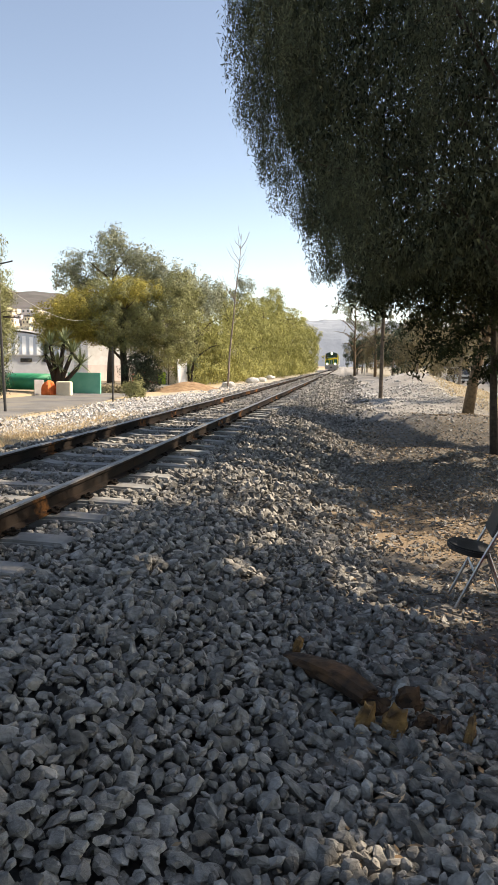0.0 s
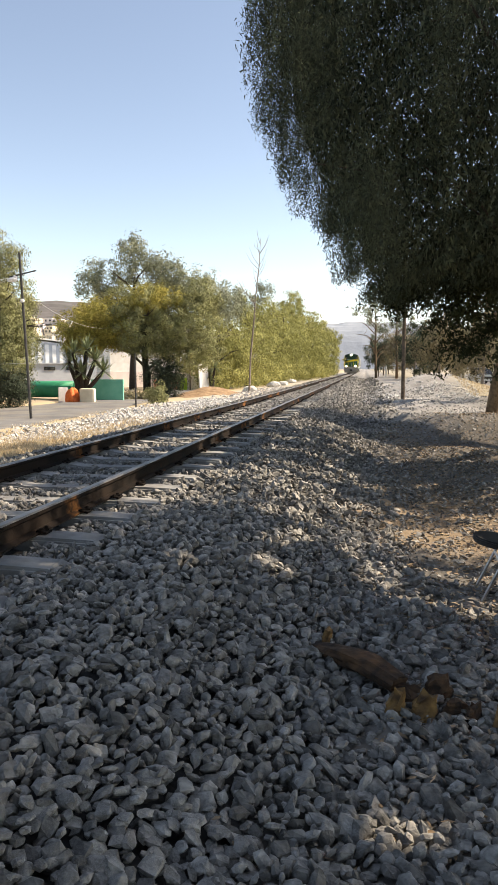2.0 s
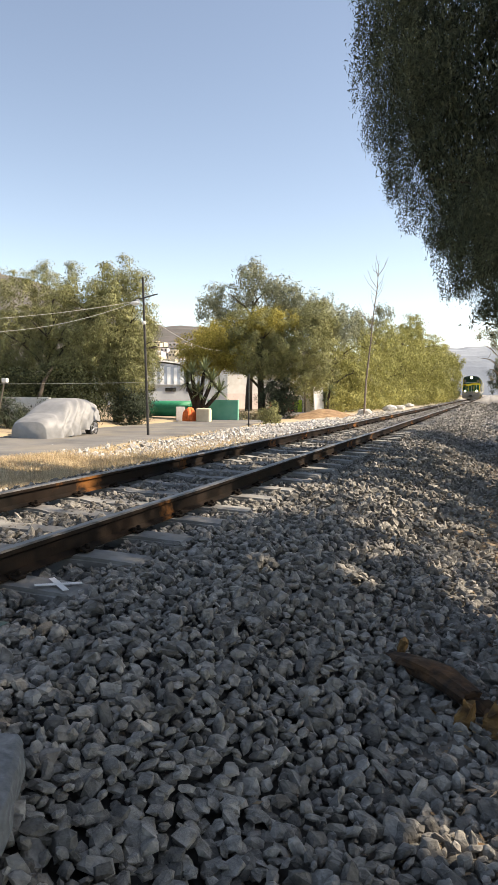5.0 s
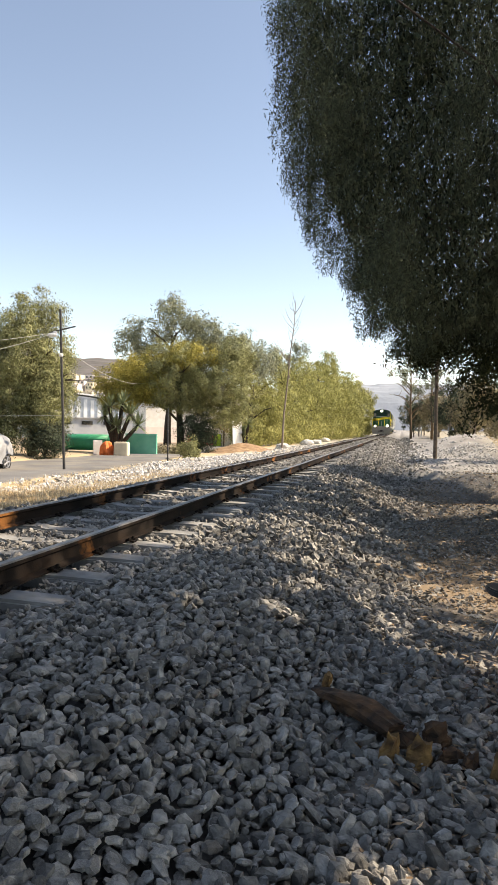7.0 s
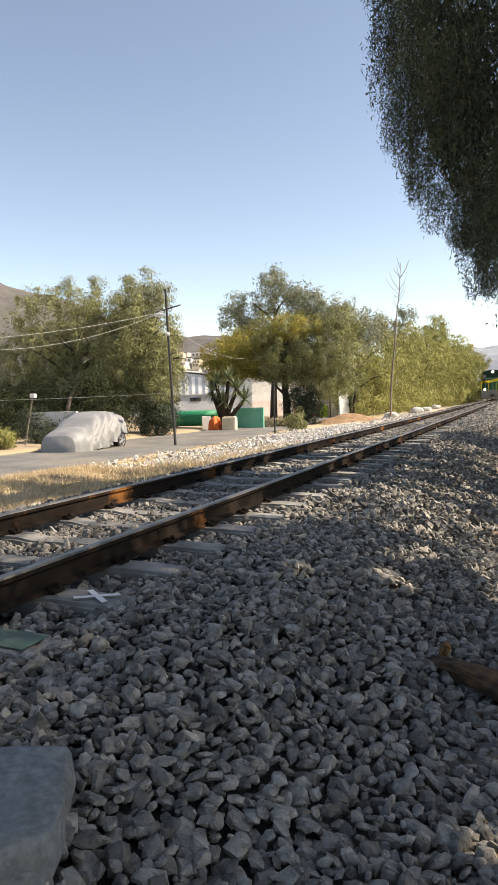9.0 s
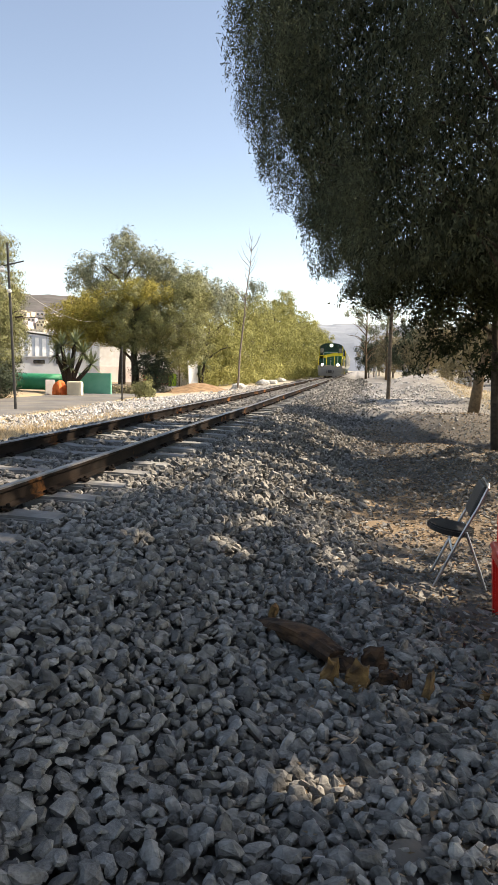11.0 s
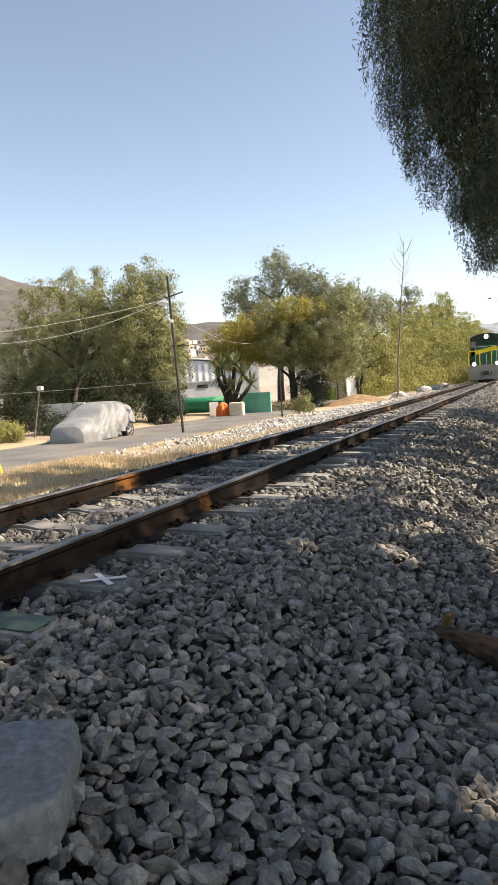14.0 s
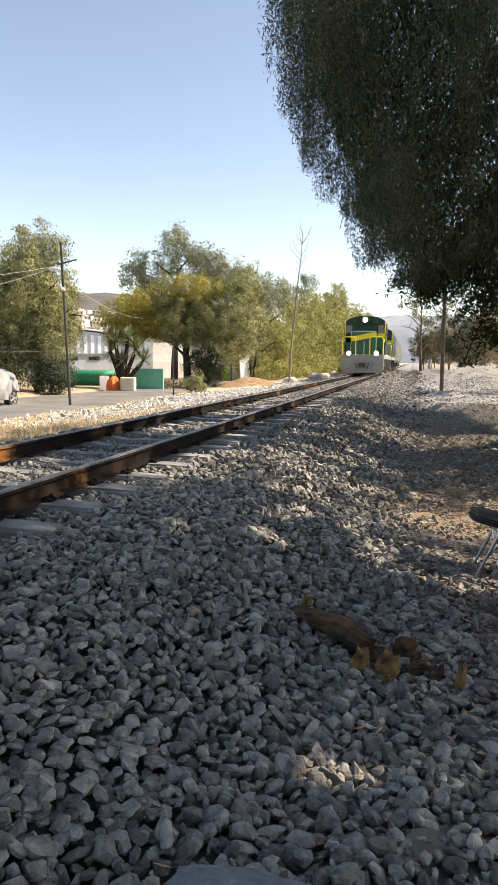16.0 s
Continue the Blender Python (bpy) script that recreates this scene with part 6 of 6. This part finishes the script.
def build_grass():
    g = np.random.default_rng(51)
    n = 150000
    p = np.column_stack([g.uniform(-7.2, -2.3, n), g.uniform(4, 30, n)])
    clump = np.sin(p[:, 0] * 2.1 + np.sin(p[:, 1] * 0.8) * 2) * np.sin(p[:, 1] * 1.3 + p[:, 0]) 
    p = p[(clump + g.normal(size=n) * 0.4 > -0.75) & (p[:, 0] < -2.5 - 0.5 * g.random(n)) & (p[:, 0] > -7.2 + 1.6 * smooth_step(13.5, 9.0, p[:, 1])) & (g.random(n) < 1 - smooth_step(13, 20, p[:, 1] - 1.5 * (p[:, 0] + 5)) * 0.93)]
    n = len(p)
    base = np.column_stack([p, gz(p[:, 0], p[:, 1])])
    h = g.uniform(0.03, 0.13, n)[:, None] * (1 + 0.5 * value_noise(p[:, 0], p[:, 1], 0.7, 5)[:, None])
    a = g.uniform(0, 6.28, n)
    d = np.column_stack([np.cos(a), np.sin(a), np.zeros(n)])
    lean = g.normal(size=(n, 3)) * 0.35
    lean[:, 2] = 1
    v = np.stack([base - d * 0.006, base + d * 0.006, base + lean * h], 1).reshape(-1, 3)
    ob = np_mesh("dry_grass", v, np.arange(n * 3).reshape(n, 3), M["straw"])
    tagged(ob, "short straw-yellow dry grass beside the track", "grass", kind="stuff")
    n = 16000
    p = np.column_stack([g.uniform(8.0, 11, n), g.uniform(12, 60, n)])
    base = np.column_stack([p, gz(p[:, 0], p[:, 1])])
    h = g.uniform(0.04, 0.12, n)[:, None]
    a = g.uniform(0, 6.28, n)
    d = np.column_stack([np.cos(a), np.sin(a), np.zeros(n)])
    lean = g.normal(size=(n, 3)) * 0.4
    lean[:, 2] = 1
    v = np.stack([base - d * 0.02, base + d * 0.02, base + lean * h], 1).reshape(-1, 3)
    ob = np_mesh("dry_grass", v, np.arange(n * 3).reshape(n, 3), M["straw"])
    tagged(ob, "thin straw-yellow grass on the street verge", "grass", kind="stuff")


build_grass()


def build_rubble():
    g = np.random.default_rng(61)
    p = np.concatenate([np.column_stack([g.normal(-4.5, 1.0, 5600), g.uniform(14, 36, 5600)]), np.column_stack([g.normal(-4.2, 0.8, 500), g.uniform(32, 60, 500)])])
    p = p[(p[:, 0] < -2.7)]
    ob, _ = stones_mesh("rubble", np.column_stack([p, gz(p[:, 0], p[:, 1]) + 0.03]), np.full(len(p), 0.068), 62, M["white_stone"], "", "", 0.4, SHAPES_LOW)
    tagged(ob, "pale broken rubble strewn between road and track", "rubble", kind="stuff")
    p = np.concatenate([np.column_stack([g.normal(3.9, 0.5, 300), g.normal(33, 1.6, 300)]), np.column_stack([g.uniform(3.0, 8.5, 700), g.uniform(30, 44, 700)])])
    ob, _ = stones_mesh("rubble", np.column_stack([p, gz(p[:, 0], p[:, 1]) + 0.02]), np.full(len(p), 0.05), 63, M["white_stone"], "", "", 0.4)
    tagged(ob, "pale broken stones on a gravel heap", "rubble", kind="stuff")
    # low mound of brown soil at the bushes
    n = 26
    X, Y = np.meshgrid(np.linspace(-3.2, 3.2, n), np.linspace(-4, 4, n))
    Z = 0.65 * np.exp(-(X / 1.7) ** 2 - (Y / 2.2) ** 2) + g.normal(size=X.shape) * 0.02 - 0.05
    i = (np.arange(n - 1)[:, None] * n + np.arange(n - 1)[None, :]).ravel()
    ob = np_mesh("soil_mound", np.stack([X, Y, Z], -1).reshape(-1, 3), np.stack([i, i + 1, i + n + 1, i + n], 1), M["dirtmound"])
    ob.matrix_basis = pose(-7.2, 46, G(-7.2, 46))
    tagged(ob, "low mound of reddish-brown soil", "mound")
    for x, y, s in ((-5.2, 50.5, 0.42), (-5.0, 62, 0.5), (-4.9, 68, 0.45), (-5.4, 80, 0.5)):
        bm = bmesh.new()
        bmesh.ops.create_icosphere(bm, subdivisions=2, radius=s)
        for v in bm.verts:
            v.co = Vector((v.co.x * 1.3, v.co.y, v.co.z * 0.7)) * (1 + 0.3 * noise.noise(v.co * 3 + Vector((y, 0, 0))))
        ob = link_mesh("white_rock", bm, M["white_stone"])
        ob.matrix_basis = pose(x, y, G(x, y) + s * 0.35)
        tagged(ob, "large whitewashed rock by the track", "rock", "white rocks")


build_rubble()


def build_yucca(x, y, heads, seed, label):
    r = random.Random(seed)
    t = thing("yucca", pose(x, y, G(x, y)), label, "plant")
    for hx, hy, hz in heads:
        bm = bmesh.new()
        tube(bm, [(0, 0, -0.1), (hx * 0.4, hy * 0.4, hz * 0.5), (hx, hy, hz)], 0.16, 0.1, 8)
        part("stem", bm, M["bark"], t)
        V, F = [], []
        for k in range(70):
            a, e = r.uniform(0, 6.28), r.uniform(-0.7, 1.3)
            d = Vector((math.cos(a) * math.cos(e), math.sin(a) * math.cos(e), math.sin(e)))
            w = d.cross(Vector((0, 0, 1))).normalized() * 0.035
            ln = r.uniform(0.6, 1.05)
            c = Vector((hx, hy, hz))
            b = len(V)
            V += [c - w, c + w, c + d * ln * 0.6 + w, c + d * ln, c + d * ln * 0.6 - w]
            F.append([b, b + 1, b + 2, b + 3, b + 4])
        np_mesh("leaf_rosette", np.array([v[:] for v in V]), np.array(F), M["agave"], t)


build_yucca(-12.4, 36.5, [(-0.7, 0, 2.2), (0.3, 0.2, 2.9), (0.9, -0.1, 2.3), (0.2, -0.3, 1.6), (-0.3, -0.2, 2.7), (1.3, 0.1, 1.7)], 1, "branching yucca with spiky leaf rosettes by the road")
build_yucca(-9.2, 55.5, [(0.2, 0, 1.9), (-0.3, 0.2, 1.3)], 2, "small yucca with spiky leaves beside a white board")


def build_dead_tree():
    x, y = -5.2, 50.0
    t = thing("dead_tree", pose(x, y, G(x, y)), "thin leafless dead tree beside the track", "tree")
    bm = bmesh.new()
    main = [(0, 0, -0.1), (0.1, 0, 2.5), (0.35, 0, 5.0), (0.5, 0, 7.0), (0.75, 0, 9.0), (0.85, 0, 10.9)]
    tube(bm, main, 0.085, 0.014, 8)
    part("trunk", bm, M["twig"], t)
    r = random.Random(3)
    for k in range(18):
        f = r.uniform(0.35, 0.98)
        i = min(int(f * 5), 4)
        a = Vector(main[i]).lerp(Vector(main[i + 1]), f * 5 - i)
        s = r.uniform(-1.3, 0.9)
        ln = r.uniform(0.8, 2.4) * (1.2 - f * 0.6)
        bm = bmesh.new()
        b = a + Vector((s * ln * 0.55, r.uniform(-0.4, 0.4), ln * 0.85))
        tube(bm, [a, a.lerp(b, 0.5) + Vector((s * 0.12, 0, 0)), b], 0.022, 0.006, 5)
        part("branch", bm, M["twig"], t)


build_dead_tree()


def bush(name, x, y, w, h, mat, n, size, label, seed):
    t = thing(name, pose(x, y, G(x, y)), label, "bush")
    c, face = shell_points(n, [(0, 0, h * 0.5, w, w, h * 0.5), (w * 0.5, 0, h * 0.35, w * 0.6, w * 0.6, h * 0.35)], seed, 0.5)
    c[:, 2] = np.maximum(c[:, 2], 0.02)
    v, f = leaves(c, size, 2.5, 0.1, seed, face)
    np_mesh("foliage", v, f, M[mat], t)
    r = random.Random(seed)
    bm = bmesh.new()
    for _ in range(6):
        tube(bm, [(0, 0, -0.05), (r.uniform(-w, w) * 0.3, r.uniform(-w, w) * 0.3, h * 0.5), (r.uniform(-w, w) * 0.6, r.uniform(-w, w) * 0.6, h * 0.8)], 0.03, 0.01, 5)
    part("stems", bm, M["bark"], t)


bush("bush", -7.1, 33.5, 0.55, 1.0, "leaf_olive", 3000, 0.055, "small olive-green bush at the road edge", 3)
bush("bush", -9.7, 43.4, 1.25, 2.9, "leaf_dark", 14000, 0.06, "dark green bush under the broad tree", 4)
bush("bush", -13.2, 30, 1.1, 2.2, "leaf_dark", 9000, 0.055, "dark green bush behind the car", 5)
bush("bush", -14.1, 20.0, 0.5, 0.78, "leaf_feather", 5000, 0.045, "clipped bright green bush by the white house", 6)
bush("bush", -14.6, 18.5, 0.5, 1.0, "leaf_olive", 4000, 0.045, "olive-green shrub by the white house", 7)
bush("bush", -15.2, 23.5, 0.9, 1.4, "leaf_dark", 4000, 0.05, "dark shrub behind the lamp post", 8)
bush("bush", -17.8, 24.6, 1.1, 1.9, "leaf_pine", 9000, 0.05, "dense dark undergrowth beneath the weeping trees", 12)
bush("bush", -13.7, 24.4, 0.6, 1.1, "leaf_pine", 4000, 0.045, "dark shrub in front of a low pale wall", 13)
bush("weed_heap", -10.2, 39, 1.1, 0.5, "leaf_brown", 1500, 0.08, "heap of dry dark weeds at the wall", 9)
bush("bush", -15.6, 27.5, 2.0, 2.6, "leaf_pine", 20000, 0.06, "dense dark undergrowth beneath the weeping trees", 10)
bush("bush", -19.5, 28.5, 2.0, 2.8, "leaf_pine", 20000, 0.06, "dense dark undergrowth beneath the weeping trees", 11)


# ---- parked vehicles by the street ----
def build_vehicle(x, y, rz, w, ln, h, paint, label):
    t = thing("parked_car", pose(x, y, G(x, y) + 0.05, 0, 0, rz), label, "car", "cars parked by the street")
    bm = bmesh.new()
    prism(bm, [(-w / 2, 0.3), (w / 2, 0.3), (w / 2, h * 0.52), (w / 2 - 0.05, h * 0.58), (-w / 2 + 0.05, h * 0.58), (-w / 2, h * 0.52)], -ln / 2, ln / 2)
    part("body", bm, M[paint], t)
    bm = bmesh.new()
    for z, s, y0, y1 in ((h * 0.58, 0.47, -ln * 0.3, ln * 0.46), (h, 0.38, -ln * 0.12, ln * 0.42)):
        for u, v in ((-s, y0), (s, y0), (s, y1), (-s, y1)):
            bm.verts.new((u * w, v, z))
    bm.verts.ensure_lookup_table()
    q = bm.verts
    for k in range(4):
        bm.faces.new((q[k], q[(k + 1) % 4], q[4 + (k + 1) % 4], q[4 + k]))
    part("glasshouse", bm, M["glass"], t)
    bm = bmesh.new()
    box(bm, w * 0.78, ln * 0.55, 0.06, 0, ln * 0.15, h + 0.02, bevel=0.02)
    part("roof", bm, M[paint], t)
    bm = bmesh.new()
    box(bm, w * 0.7, 0.06, 0.22, 0, -ln / 2 - 0.02, h * 0.4, bevel=0.02)
    part("grille", bm, M["steel_dark"], t)
    for s in (-1, 1):
        bm = bmesh.new()
        box(bm, 0.26, 0.06, 0.16, s * w * 0.38, -ln / 2 - 0.03, h * 0.47, bevel=0.02)
        part("headlight", bm, M["chrome"], t)
        for v in (-0.32, 0.32):
            bm = bmesh.new()
            rod(bm, (s * (w / 2 - 0.12), v * ln, 0.32), (s * (w / 2 + 0.01), v * ln, 0.32), 0.32, 0.32, 16)
            part("wheel", bm, M["tyre"], t)


build_vehicle(15.1, 75, 4, 1.75, 4.6, 1.6, "van_silver", "silver car parked facing the camera side of the street")
build_vehicle(20.6, 78, -60, 1.75, 4.4, 1.5, "white_paint", "white car parked under the street trees")
build_vehicle(-18.4, 19.6, 80, 1.7, 4.2, 1.4, "white_paint", "white car parked by the small white house")
build_vehicle(-7.6, 92, 0, 1.7, 4.2, 1.4, "grey_wall", "pale grey car among the trackside trees")

build_ballast()


# ---- moving train ----
def motions():
    speed, stop = 7.4, 50.6 + 7.4 * 16
    ts = [k / 10 for k in range(161)]
    off = 0.0
    for v, ln in [(LOCO, 18.0), (LOCO2, 18.0)] + [(w, 16.0) for w in WAGONS]:
        walk(v, [(t, pose(0, stop - speed * t + off, 0.18)) for t in ts])
        off += ln
    for w, x, y, z in WHEELS:
        walk(w, [(k / 15, pose(x, y, z, math.degrees(speed * k / 15 / 0.5), 0, 0)) for k in range(241)])


motions()
